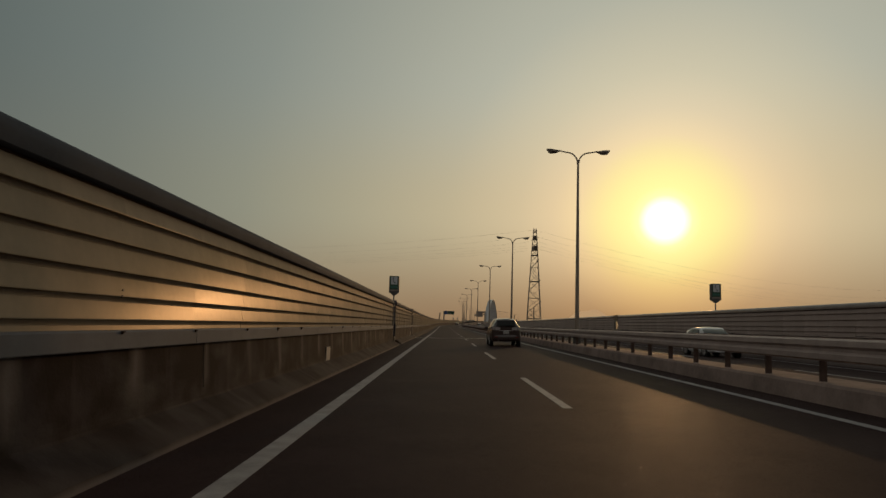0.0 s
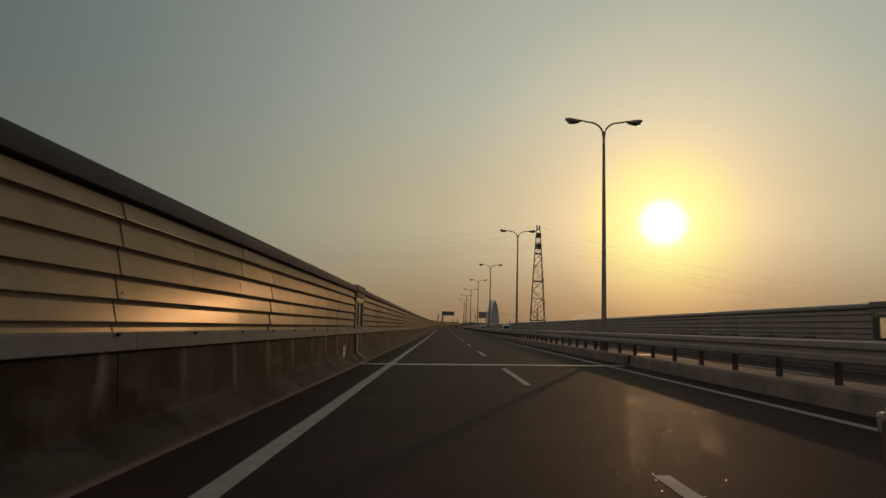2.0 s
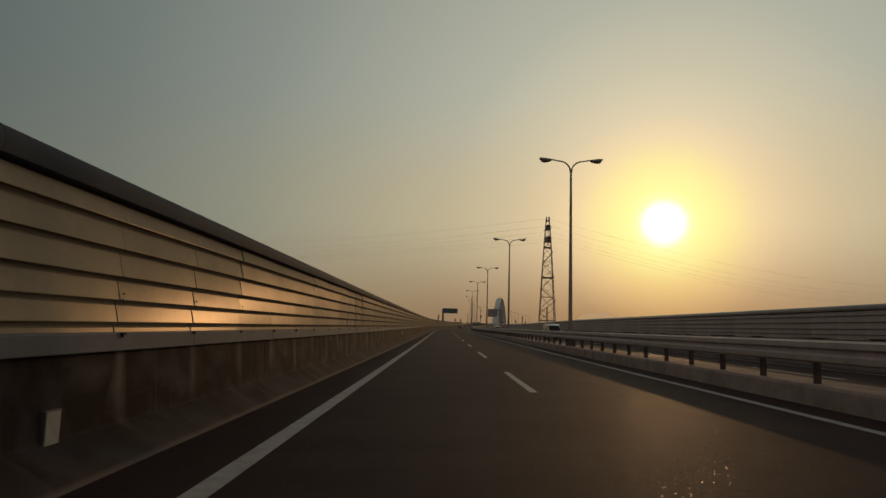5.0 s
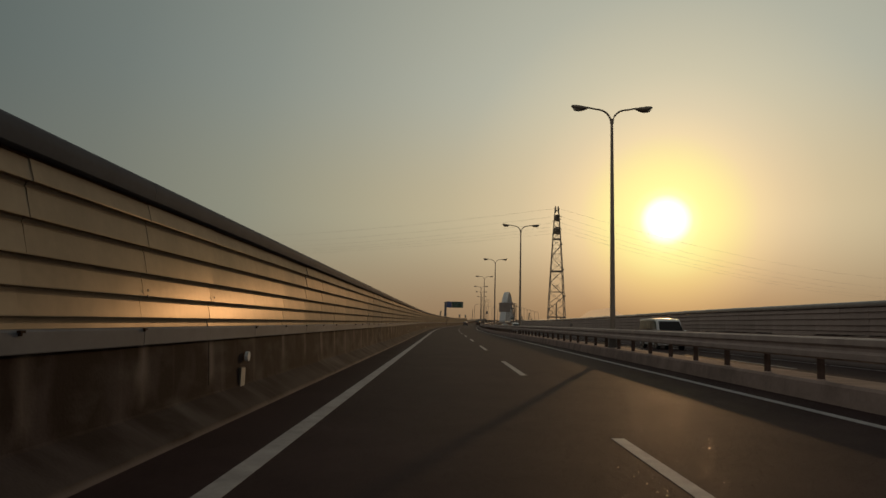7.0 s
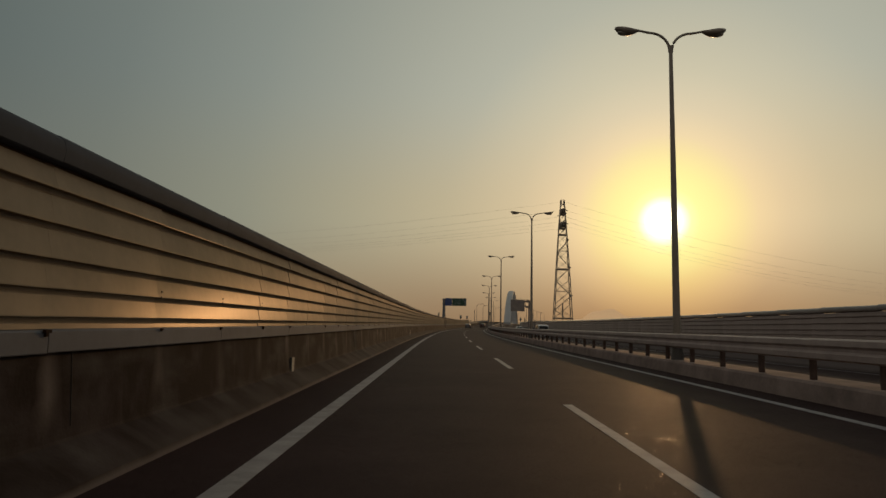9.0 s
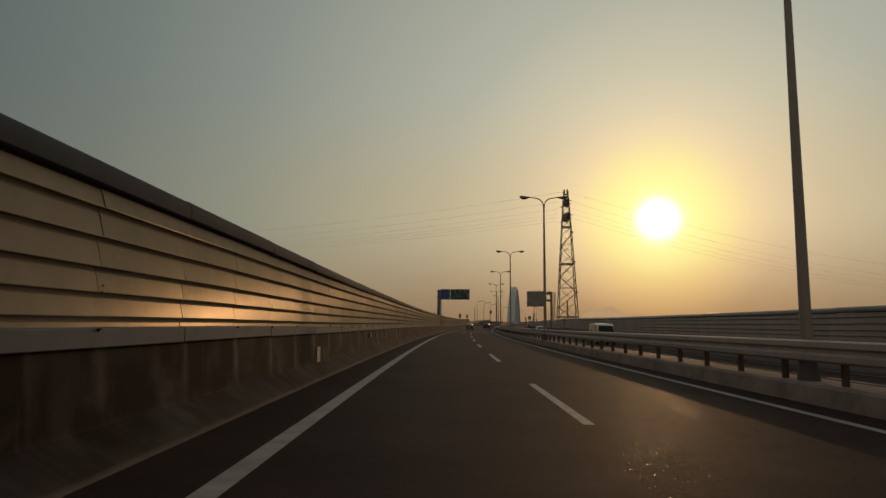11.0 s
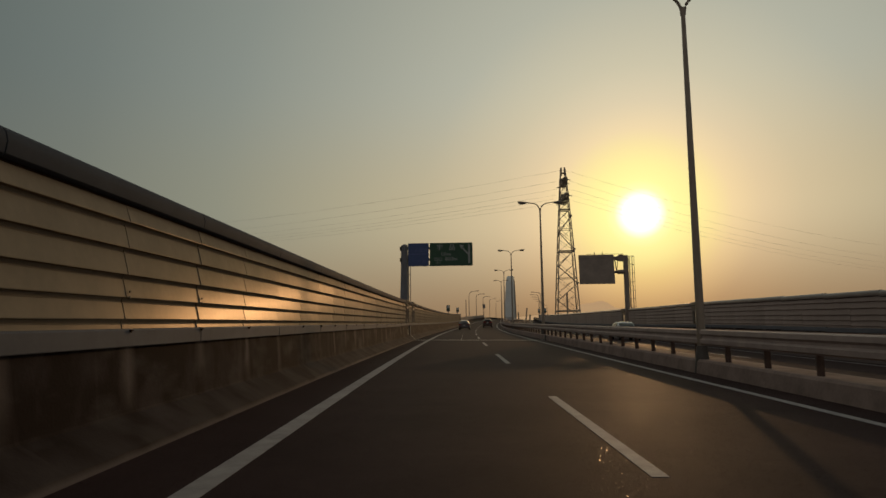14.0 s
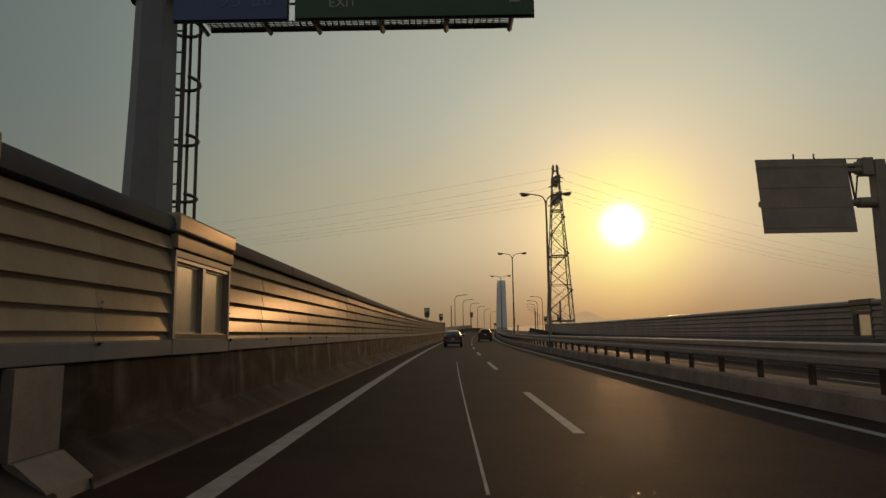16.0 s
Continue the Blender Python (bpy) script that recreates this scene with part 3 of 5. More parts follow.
def skirt_piece(length, flip=1):
    bm = bmesh.new()
    out = [(0.070, 1.012), (0.074, 1.02), (0.074, 1.175), (0.060, 1.192), (-0.02, 1.195), (-0.03, 1.24), (-0.09, 1.24), (-0.09, 1.03), (0.0, 1.022)]
    rings = [[bm.verts.new((flip * x, y, z)) for x, z in out] for y in (0.006, length - 0.006)]
    k = len(out)
    for j in range(k):
        bm.faces.new((rings[0][j], rings[0][(j + 1) % k], rings[1][(j + 1) % k], rings[1][j]))
    for r in rings:
        bm.faces.new(r)
    return bm


def window_bay(m, length, flip=1):
    """A clear pane bay in a steel frame, at the bridge joints."""
    t = thing("noise_wall_window", m, "narrow framed window bay between the noise panels", "window", group="noise wall windows", kind="structure")
    f = flip

    def piece(name, x0, x1, y0, y1, z0, z1, mat, bevel=0.006, parent=None):
        xa, xb = sorted((f * x0, f * x1))
        return part(name, box(bmesh.new(), xa, xb, y0, y1, z0, z1, bevel), mat, parent or t)

    mid = length * 0.5
    panes = ((0.07, mid - 0.055), (mid + 0.055, length - 0.07))
    if f < 0:                      # the far bays have a single pane
        panes = ((0.07, length - 0.32),)
        piece("cover_strip", -0.06, 0.05, length - 0.32, length - 0.07, 1.27, 2.165, DARKSTEEL)
    else:
        piece("mullion", -0.07, 0.05, mid - 0.055, mid + 0.055, 1.27, 2.165, POLE)
    piece("jamb", -0.09, 0.07, 0.0, 0.07, 1.2, 2.30, SIGNBACK)
    piece("jamb", -0.09, 0.07, length - 0.07, length, 1.2, 2.30, SIGNBACK)
    piece("header", -0.09, 0.075, 0.0, length, 2.215, 2.30, SIGNBACK)
    piece("drip_edge", 0.0, 0.055, 0.07, length - 0.07, 2.165, 2.215, POLE, 0.004)
    piece("sill", -0.09, 0.06, 0.07, length - 0.07, 1.2, 1.27, PANEL)
    piece("skirt", -0.08, 0.072, 0.006, length - 0.006, 1.012, 1.198, SKIRT)
    piece("lintel", -0.08, 0.105, -0.03, length + 0.03, 2.315, 2.485, PANEL, 0.012)
    piece("coping", -0.16, 0.13, -0.05, length + 0.05, 2.525, 2.76, PANEL, 0.03)
    piece("shadow_gap", -0.12, 0.05, -0.02, length + 0.02, 2.48, 2.53, DARKSTEEL, 0.0)
    for y0, y1 in panes:
        piece("pane", -0.035, -0.015, y0 + 0.03, y1 - 0.03, 1.30, 2.135, PANE if f < 0 else OLD_PANE, 0.0)
        for ya, yb, za, zb in ((y0, y0 + 0.03, 1.27, 2.165), (y1 - 0.03, y1, 1.27, 2.165), (y0 + 0.03, y1 - 0.03, 1.27, 1.30), (y0 + 0.03, y1 - 0.03, 2.135, 2.165)):
            piece("glazing_bead", -0.05, 0.012, ya, yb, za, zb, POLE, 0.0)
    return t


OLD_PANE = material("clouded_pane", (0.42, 0.33, 0.23), 0.30, tint=0.3, scale=1.5, spec=0.4, piece=0.08, second=(0.30, 0.23, 0.155))
PANE = material("milky_pane", (0.88, 0.80, 0.66), 0.32, tint=0.15, scale=2, spec=0.5)
pane_shader = PANE.node_tree.nodes["Principled BSDF"]
pane_shader.inputs["Transmission Weight"].default_value = 0.8
pane_shader.inputs["IOR"].default_value = 1.3
BAYS = [(64.6, 66.75), (334.75, 336.6), (340.0, 342.1)]


def far_lift(s):
    """How the far wall's top rises along the bend."""
    return -0.37 + np.interp(s, [0, 230, 280, 325, 337, 345, 400], [0, 0, 0.10, 0.28, 0.28, 0.22, 0.18])


SEAMS = []                         # where two panels of the left wall meet


def noise_wall(name, u, lift, flip, label, start, end, skips, sheet):
    wall = thing(name, None, label, "noise wall", kind="structure")
    pm = part("panel", noise_panel("panel", 2.0, sheet, flip), sheet, wall, m=pose(0, 0, -50))
    cm = part("coping", cap_piece(4.0, flip), CAP if flip > 0 else GALVCAP, wall, smooth=40, m=pose(0, 0, -50))
    # Dark strip that paints the line of shade under the coping.
    seal = part("seal", box(bmesh.new(), *sorted((-0.09 * flip, 0.012 * flip)), 0.001, 3.999, 2.468, 2.50), RUST_SHADE, wall, m=pose(0, 0, -50))
    sm = part("skirt", skirt_piece(4.0, flip), SKIRT, wall, m=pose(0, 0, -50))
    rng = random.Random(11)
    runs, a = [], start
    for g0, g1 in skips:
        runs.append((a, g0))
        a = g1
    runs.append((a, end))
    for r0, r1 in runs:
        n = max(1, round((r1 - r0) / 2.0))
        step = (r1 - r0) / n
        for i in range(n):
            s = r0 + i * step
            if flip > 0:
                SEAMS.append(s)
            tilt = pose(0, step / 2, 1.85, 0, rng.gauss(0, 0.45), rng.gauss(0, 0.22)) @ pose(0, -step / 2, -1.85)      # no two panels hang quite alike
            same(pm, on_road(s, u, lift(s), climb=1) @ tilt @ Matrix.Diagonal((1, step / 2.0, 1, 1)))
        n = max(1, round((r1 - r0) / 4.0))
        step = (r1 - r0) / n
        for i in range(n):
            same(cm, on_road(r0 + i * step, u, lift(r0 + i * step), climb=1) @ Matrix.Diagonal((1, step / 4.0, 1, 1)))
            same(seal, on_road(r0 + i * step, u, lift(r0 + i * step), climb=1) @ Matrix.Diagonal((1, step / 4.0, 1, 1)))
            same(sm, on_road(r0 + i * step, u, lift(r0 + i * step), climb=1) @ Matrix.Diagonal((1, step / 4.0, 1, 1)))
    for o in (pm, cm, sm, seal):
        bpy.data.objects.remove(o)
    return wall


left_wall = noise_wall("wall_left", PX, lambda s: float(np.interp(s, [235, 245, 325, 336], [0, -0.04, -0.04, 0])), 1, "long noise wall of folded beige metal panels on the parapet", -40, 452, [(40.63, GAP[1])] + BAYS, PANEL)
for a, b in BAYS:
    window_bay(on_road(a, PX, 0), b - a, 1)

# ---------------------------------------------------------------- far parapet and noise wall
FX = 17.0
far_par = [(FX - 0.30, FAR_DROP), (FX - 0.28, FAR_DROP + 0.1), (FX - 0.02, 0.1), (FX, 0.68), (FX + 0.03, 0.98), (FX + 0.4, 0.98), (FX + 0.4, FAR_DROP - 0.04), (FX - 0.3, FAR_DROP - 0.04)]
tagged(part("parapet_opposite", sweep(far_par, ROAD_A, ROAD_B, 4), PARAPET), "grey concrete parapet across the opposite carriageway", "parapet", kind="structure")
FBAYS = [(65.7, 67.1), (336.7, 338.1), (358.7, 360.0)]
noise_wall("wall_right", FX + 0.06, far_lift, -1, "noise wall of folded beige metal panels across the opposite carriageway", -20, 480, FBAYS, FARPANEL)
for a, b in FBAYS:
    window_bay(on_road(a, FX + 0.06, far_lift(a)), b - a, -1)

# ---------------------------------------------------------------- median with guard rails
tagged(part("median_kerb", sweep([(6.42, 0.0), (6.46, 0.30), (6.50, 0.35), (7.40, 0.35), (7.44, 0.30), (7.48, -0.03), (7.48, -0.05), (6.42, -0.05)], ROAD_A, ROAD_B, 4), KERB), "low concrete kerb of the median", "kerb", kind="structure")


def w_beam(u, flip):
    """Corrugated rail section."""
    f = [(0.0, 0.72), (0.05, 0.755), (0.055, 0.845), (0.0, 0.89), (0.0, 0.94), (0.055, 0.985), (0.05, 1.075), (0.0, 1.11), (-0.012, 1.11), (0.036, 1.07), (0.04, 0.99), (-0.012, 0.945), (-0.012, 0.885), (0.04, 0.84), (0.036, 0.76), (-0.012, 0.72)]
    return [(u - flip * a, z) for a, z in f]


def guard_rail():
    """Two corrugated beams back to back on one row of posts."""
    t = thing("guard_rail", None, "double-sided corrugated steel guard rail on dark brown posts", "guard rail")
    for u, flip, label in ((6.60, 1, "beam facing the near lanes"), (7.30, -1, "beam facing the opposite lanes")):
        part("beam", sweep(w_beam(u, flip), ROAD_A, 520, 4), RAILPAINT, t, label, smooth=50)
    bm = bmesh.new()
    tube(bm, [(0, 0, 0.25), (0, 0, 1.04)], 0.065, 10)
    pm = part("post", bm, RAILPOST, t, smooth=40, m=on_road(156.0 - 2 * 90, 6.74))
    bm = bmesh.new()
    box(bm, -0.13, 0.56, -0.05, 0.05, 0.86, 0.98, 0.006)
    bk = part("bracket", bm, RAILPAINT, t, m=on_road(156.0 - 2 * 90, 6.74))
    for i in range(-89, 175):
        s = 156.0 + 2 * i
        same(pm, on_road(s, 6.74))
        if i < 110:
            same(bk, on_road(s, 6.74))
    return t


guard_rail()

# ---------------------------------------------------------------- street lamps on the median


def twin_lamp():
    t = thing("street_lamp", on_road(35.34, 7.0, 0.25), "tall brown steel twin-arm street lamp on the median", "street lamp", group="median street lamps")
    bm = bmesh.new()
    tube(bm, [(0, 0, 0), (0, 0, 0.5), (0, 0, 3), (0, 0, 7), (0, 0, 9.97)], [0.12, 0.115, 0.10, 0.075, 0.055], 14)
    part("pole", bm, POLE, t, smooth=40)
    bm = bmesh.new()
    box(bm, -0.2, 0.2, -0.2, 0.2, 0, 0.03, 0.005)
    tube(bm, [(0, 0, 0.03), (0, 0, 0.30), (0, 0, 0.85)], [0.24, 0.20, 0.125], 12)
    part("base_plate", bm, DARKSTEEL, t, smooth=40)
    for f in (-1, 1):
        bm = bmesh.new()
        pts, rad = [], []
        for i in range(11):
            a = i / 10 * math.pi / 2
            pts.append((f * (0.03 + 0.62 * (1 - math.cos(a))), 0, 9.75 + 0.62 * math.sin(a) ** 0.9))
            rad.append(0.045 - 0.008 * i / 10)
        pts.append((f * 1.05, 0, 10.45))
        rad.append(0.034)
        tube(bm, pts, rad, 10)
        arm = part("arm", bm, POLE, t, smooth=40)
        # luminaire: a flat teardrop
        bm = bmesh.new()
        n, k = 12, 12
        rings = []
        for i in range(n + 1):
            g = i / n
            w = 0.03 + 0.17 * math.sin(math.pi * min(1.0, g ** 1.25 * 0.96)) ** 0.8
            h = 0.03 + 0.105 * math.sin(math.pi * min(1.0, g ** 1.3 * 0.97)) ** 0.8
            cx, cz = 0.95 + 0.76 * g, 10.445 + 0.05 * g - 0.06 * math.sin(math.pi * g)
            rings.append([bm.verts.new((f * cx, w * math.cos(j * math.tau / k), cz + h * (math.sin(j * math.tau / k)) * (0.8 if math.sin(j * math.tau / k) > 0 else 1.0))) for j in range(k)])
        for r0, r1 in zip(rings, rings[1:]):
            for j in range(k):
                bm.faces.new((r0[j], r0[(j + 1) % k], r1[(j + 1) % k], r1[j]))
        bm.faces.new(rings[0])
        bm.faces.new(rings[-1])
        head = part("lamp_head", bm, POLE, t, smooth=60)
        bm = bmesh.new()
        bmesh.ops.create_uvsphere(bm, u_segments=12, v_segments=8, radius=1, matrix=Matrix.Translation((f * 1.42, 0, 10.37)) @ Matrix.Diagonal((0.23, 0.14, 0.10, 1)))
        part("bowl", bm, LAMPGLASS, head, smooth=60)
    return t


LAMP_FOOT = {-1: 0.2, 3: 0.0, 6: 0.2, 8: -0.03, 9: 0.16}   # each stands a little deeper or higher in the kerb
lamp = twin_lamp()
for k in list(range(-1, 0)) + list(range(1, 13)):
    copy_thing(lamp, on_road((34.99 if k == 9 else 35.34) + 34.0 * k, 6.62 if k in (7, 8, 10) else 6.77 if k == 9 else 6.95 if k in (1, 2) else 6.80 if k in (3, 5) else 6.84, LAMP_FOOT.get(k, 0.1) - 0.13))


def single_lamp(s, u, f):
    t = thing("street_lamp", on_road(s, u, -0.3), "slim curved single-arm street lamp at the road's edge", "street lamp", group="bridge edge street lamps")
    bm = bmesh.new()
    pts = [(0, 0, 0), (0, 0, 8.9)] + [(f * 0.9 * (1 - math.cos(a)), 0, 8.9 + 1.2 * math.sin(a)) for a in [i / 8 * math.pi / 2 for i in range(1, 9)]] + [(f * 2.6, 0, 10.3)]
    tube(bm, pts, [0.12] + [0.08] * (len(pts) - 1), 8)
    part("pole", bm, POLE, t, smooth=40)
    bm = bmesh.new()
    box(bm, min(f * 2.4, f * 3.3), max(f * 2.4, f * 3.3), -0.15, 0.15, 10.2, 10.38, 0.05)
    part("lamp_head", bm, DARKSTEEL, t)
    return t


sl = single_lamp(507, -4.2, 1)
for i in range(1, 8):
    copy_thing(sl, on_road(507 + 34 * i, -4.2, -0.3))
sr = single_lamp(520, 19.3, -1)
for i in range(1, 7):
    copy_thing(sr, on_road(520 + 34 * i, 19.3, -0.3))


# ---------------------------------------------------------------- parapet fittings


def delineator(s, z=0.46, tall=0.34, wide=0.16, out=0.012, deep=0.02, sheet=None):
    t = thing("delineator", on_road(s, FACE + out, z), "small pale reflector board on the concrete parapet", "reflector", group="parapet reflectors")
    bm = bmesh.new()
    box(bm, -0.03, deep, -wide / 2, wide / 2, -tall / 2, tall / 2, 0.003)
    part("board", bm, sheet or PLATEBEIGE, t)
    bm = bmesh.new()
    box(bm, -0.04, deep - 0.004, -wide / 2 - 0.016, wide / 2 + 0.016, -tall / 2 - 0.012, tall / 2 + 0.012, 0.003)
    part("backing", bm, DARKSTEEL, t)
    return t


delineator(18.1, 0.46, 0.37, 0.58, 0.012, 0.006)
delineator(243.3, 0.47, 0.36, 0.40, 0.012, 0.006)
for s in (107.7, 154.2, 199.2, 291.8):
    delineator(s, 0.37, 0.36, 0.2)
delineator(62.1, 0.44, 0.39, 0.56, 0.012, 0.006)
delineator(335.9, 0.56, 0.37, 0.56, 0.012, 0.006)
delineator(254.05, 0.76, 0.16, 0.34, sheet=DIMWHITE)
delineator(40.55, 0.395, 0.26, 0.36, 0.13)

# small round-topped marker above one reflector
bm = bmesh.new()
tube(bm, [(0.0, 0, 0), (0.05, 0, 0)], 0.075, 16)
mk = part("disc", bm, SIGNWHITE, smooth=40)
mt = thing("marker", on_road(154.35, FACE + 0.01, 0.72), "small pale round marker above the reflector", "marker")
mk.parent = mt


def rail_marker(s, tall):
    """Round reflector on a short stem over the median rail."""
    t = thing("rail_marker", on_road(s, 7.42, 1.1), "small round reflector on a stem over the median rail, its backlit side coloured dark", "reflector")
    part("stem", tube(bmesh.new(), [(0, 0, -0.35), (0, 0, tall)], 0.025, 8), GALV, t, smooth=40)
    # The disc's colour is darkened to show its side away from the sun.
    part("reflector", tube(bmesh.new(), [(0, -0.03, tall + 0.05), (0, 0.03, tall + 0.05)], 0.10, 16), DIMWHITE, t, smooth=40)
    return t


rail_marker(183.5, 0.08)


def joint_cover(s, wide):
    t = thing("joint_cover", on_road(s, 0, 0, 0, 1), "pale metal cover plate over the parapet joint", "cover plate", group="parapet joint covers", kind="structure")
    bm = bmesh.new()
    box(bm, FACE - 0.03, FACE + 0.07, 0, wide, 0.31, 1.0, 0.004)
    part("upper_plate", bm, PALE_CONCRETE, t)
    bm = bmesh.new()
    a = [bm.verts.new((x, y, z)) for y in (0, wide) for x, z in ((FACE + 0.02, 0.305), (FACE + 0.11, 0.305), (FOOT - 0.05, 0.10), (FOOT - 0.03, 0.004), (FOOT - 0.10, 0.004))]
    for i in range(5):
        bm.faces.new((a[i], a[(i + 1) % 5], a[5 + (i + 1) % 5], a[5 + i]))
    bm.faces.new(a[:5])
    bm.faces.new(a[5:])
    part("foot_plate", bm, PALE_CONCRETE, t)
    return t


joint_cover(64.85, 0.5)
joint_cover(336.96, 0.66)

# steel plate over the joint in the median kerb
for s in JOINTS:
    kp = thing("kerb_cover", on_road(s + 0.1, 0, 0, 0, 1), "dark steel cover over the joint in the median kerb", "cover plate", group="kerb joint covers", kind="structure")
    part("face_plate", box(bmesh.new(), 6.39, 6.47, 0.0, 0.55, 0.005, 0.33, 0.006), PALE_CONCRETE, kp)
    part("gap", box(bmesh.new(), 6.40, 6.46, -0.09, -0.004, 0.005, 0.34), BLACK, kp)
    part("top_plate", box(bmesh.new(), 6.47, 7.42, 0.0, 0.55, 0.352, 0.368, 0.003), DARKSTEEL, kp)
    part("foot_wedge", box(bmesh.new(), 6.25, 6.39, 0.05, 0.50, 0.002, 0.09, 0.02), PALE_CONCRETE, kp)

# small dark hook at the foot of every panel seam
rng = random.Random(5)
bm = bmesh.new()
box(bm, 0.0, 0.03, -0.05, 0.05, -0.015, 0.015, 0.004)
box(bm, 0.0, 0.018, -0.018, 0.018, -0.05, 0.0)
hook = part("hook", bm, RUST_SHADE, left_wall, m=pose(0, 0, -50))
bm = bmesh.new()
for z in (-0.03, 0.03):
    box(bm, 0.0, 0.012, -0.012, 0.012, z - 0.012, z + 0.012, 0.003)
bolt = part("bolt_pair", bm, DARKSTEEL, left_wall, m=pose(0, 0, -50))
for s in SEAMS:
    if -6 < s < 352 and rng.random() < 0.85:
        k = rng.uniform(0.4, 0.85)
        same(hook, on_road(s + rng.uniform(-0.08, 0.08), PX + 0.075, 1.178 - (0.04 if 245 < s < 325 else 0)) @ Matrix.Diagonal((1, k, k, 1)))
    if -6 < s < 352 and rng.random() < 0.3:
        same(bolt, on_road(s + 0.05, PX + 0.046, 1.545 - (0.04 if 245 < s < 325 else 0)))
for o in (hook, bolt):
    bpy.data.objects.remove(o)

# narrow joints across the parapet, about ten metres apart
for i in range(-1, 36):
    s = 18.4 + 9.6 * i
    if 38 < s < 44 or 62 < s < 67 or 334 < s < 339:
        continue
    bm = bmesh.new()
    edge = [(FACE + 0.0025, 0.38), (FACE - 0.0165, 0.69), (FACE - 0.0355, 1.0)]
    ring = edge + [(x - 0.03, z) for x, z in reversed(edge)]
    fr, bk = [[bm.verts.new((x, y, z)) for x, z in ring] for y in (-0.002, 0.002)]
    n = len(ring)
    for k in range(n):
        bm.faces.new((fr[k], fr[(k + 1) % n], bk[(k + 1) % n], bk[k]))
    for k in range(2):
        for r in (fr, bk):
            bm.faces.new((r[k], r[k + 1], r[n - 2 - k], r[n - 1 - k]))
    tagged(part("parapet_joint", bm, BLACK, m=on_road(s, 0, 0)), "narrow dark joint down the concrete parapet", "joint", group="parapet joints", kind="structure")


def text_mesh(words, size, name, mat, parent, m, label="", align="CENTER"):
    cu = bpy.data.curves.new(name, "FONT")
    cu.body, cu.size, cu.align_x, cu.align_y, cu.extrude = words, size, align, "CENTER", 0.002
    tmp = new(name + "_tmp", cu)
    me = bpy.data.meshes.new_from_object(tmp.evaluated_get(bpy.context.evaluated_depsgraph_get()))
    bpy.data.objects.remove(tmp)
    me.materials.clear()
    me.materials.append(mat)
    ob = new(name, me)
    ob.parent = parent
    ob.matrix_basis = m
    if label:
        tagged(ob, label)
    return ob


def flat_bar(parent, x0, x1, z0, z1, y, mat, name="bar"):
    bm = bmesh.new()
    box(bm, x0, x1, y - 0.004, y, z0, z1)
    return part(name, bm, mat, parent)


def phone_sign(s, u, z0, group, face=1, gap=True):
    """Lit-box sign with a telephone handset on a pole."""
    t = thing("phone_sign", on_road(s, u, z0), "boxed emergency telephone sign with a black handset on white", "sign", group=group)
    bm = bmesh.new()
    tube(bm, [(0, 0, -1.05), (0, 0, 2.0)], 0.045, 12)
    part("pole", bm, SIGNBACK_BLUE, t, smooth=40)
    bm = bmesh.new()
    box(bm, -0.31, 0.31, -0.16, 0.16, 2.17, 3.17, 0.01)
    case = part("case", bm, DARKSTEEL, t)
    bm = bmesh.new()
    a = [bm.verts.new(v) for v in ((-0.31, -0.16, 2.17), (0.31, -0.16, 2.17), (0.31, 0.16, 2.17), (-0.31, 0.16, 2.17), (-0.07, -0.07, 1.98), (0.07, -0.07, 1.98), (0.07, 0.07, 1.98), (-0.07, 0.07, 1.98))]
    for q in ((0, 1, 5, 4), (1, 2, 6, 5), (2, 3, 7, 6), (3, 0, 4, 7), (0, 1, 2, 3), (4, 5, 6, 7)):
        bm.faces.new([a[i] for i in q])
    part("hopper", bm, GALV, t)
    y = -0.161 * face
    e = -0.006 * face
    flat = lambda x0, x1, za, zb, k, mat, nm: part(nm, box(bmesh.new(), x0, x1, min(y + e * k, y + e * (k + 1)), max(y + e * k, y + e * (k + 1)), za, zb), mat, case)
    flat(-0.26, 0.26, 2.36, 3.19, 0, SIGNGREEN, "green_face")
    flat(-0.20, 0.20, 2.66, 3.14, 1, SIGNWHITE, "white_face")
    flat(-0.26, 0.26, 2.24, 2.34, 0, SIGNBACK, "lower_band")
    for x in (-0.17, -0.06, 0.05, 0.16):
        flat(x - 0.04, x + 0.04, 2.44, 2.56, 1, GREENGLOW, "bar")
    bm = bmesh.new()
    yy = y + e * 2.6
    pts = [(-0.055, yy, 3.06), (-0.075, yy, 2.98), (-0.06, yy, 2.89), (-0.01, yy, 2.80), (0.07, yy, 2.75)]
    tube(bm, pts, [0.022, 0.017, 0.017, 0.017, 0.022], 8)
    tube(bm, [(-0.075, yy, 3.075), (-0.015, yy, 3.045)], 0.03, 8)
    tube(bm, [(0.045, yy, 2.72), (0.10, yy, 2.765)], 0.03, 8)
    for v in bm.verts:
        v.co.y = yy + (v.co.y - yy) * 0.2
    part("handset", bm, BLACK, case)
    return t


GREENGLOW = material("teal_sign_print", (0.03, 0.16, 0.12), 0.4, tint=0.1, scale=4)
phone_sign(41.85, -3.19, 1.08, "emergency telephone signs")
phone_sign(42.5, 17.2, 0.85, "emergency telephone signs")
phone_sign(412, -3.35, 1.0, "emergency telephone signs")
phone_sign(452, 17.2, 0.85, "emergency telephone signs")
phone_sign(480, 17.2, 0.85, "emergency telephone signs")
phone_sign(445, -3.35, 1.0, "emergency telephone signs")

# the recess beside the telephone: end posts, set-back navy cover, slim white box
RETURNGREY = material("blue_grey_panel", (0.075, 0.082, 0.10), 0.5, spec=0.2, tint=0.25, scale=2)
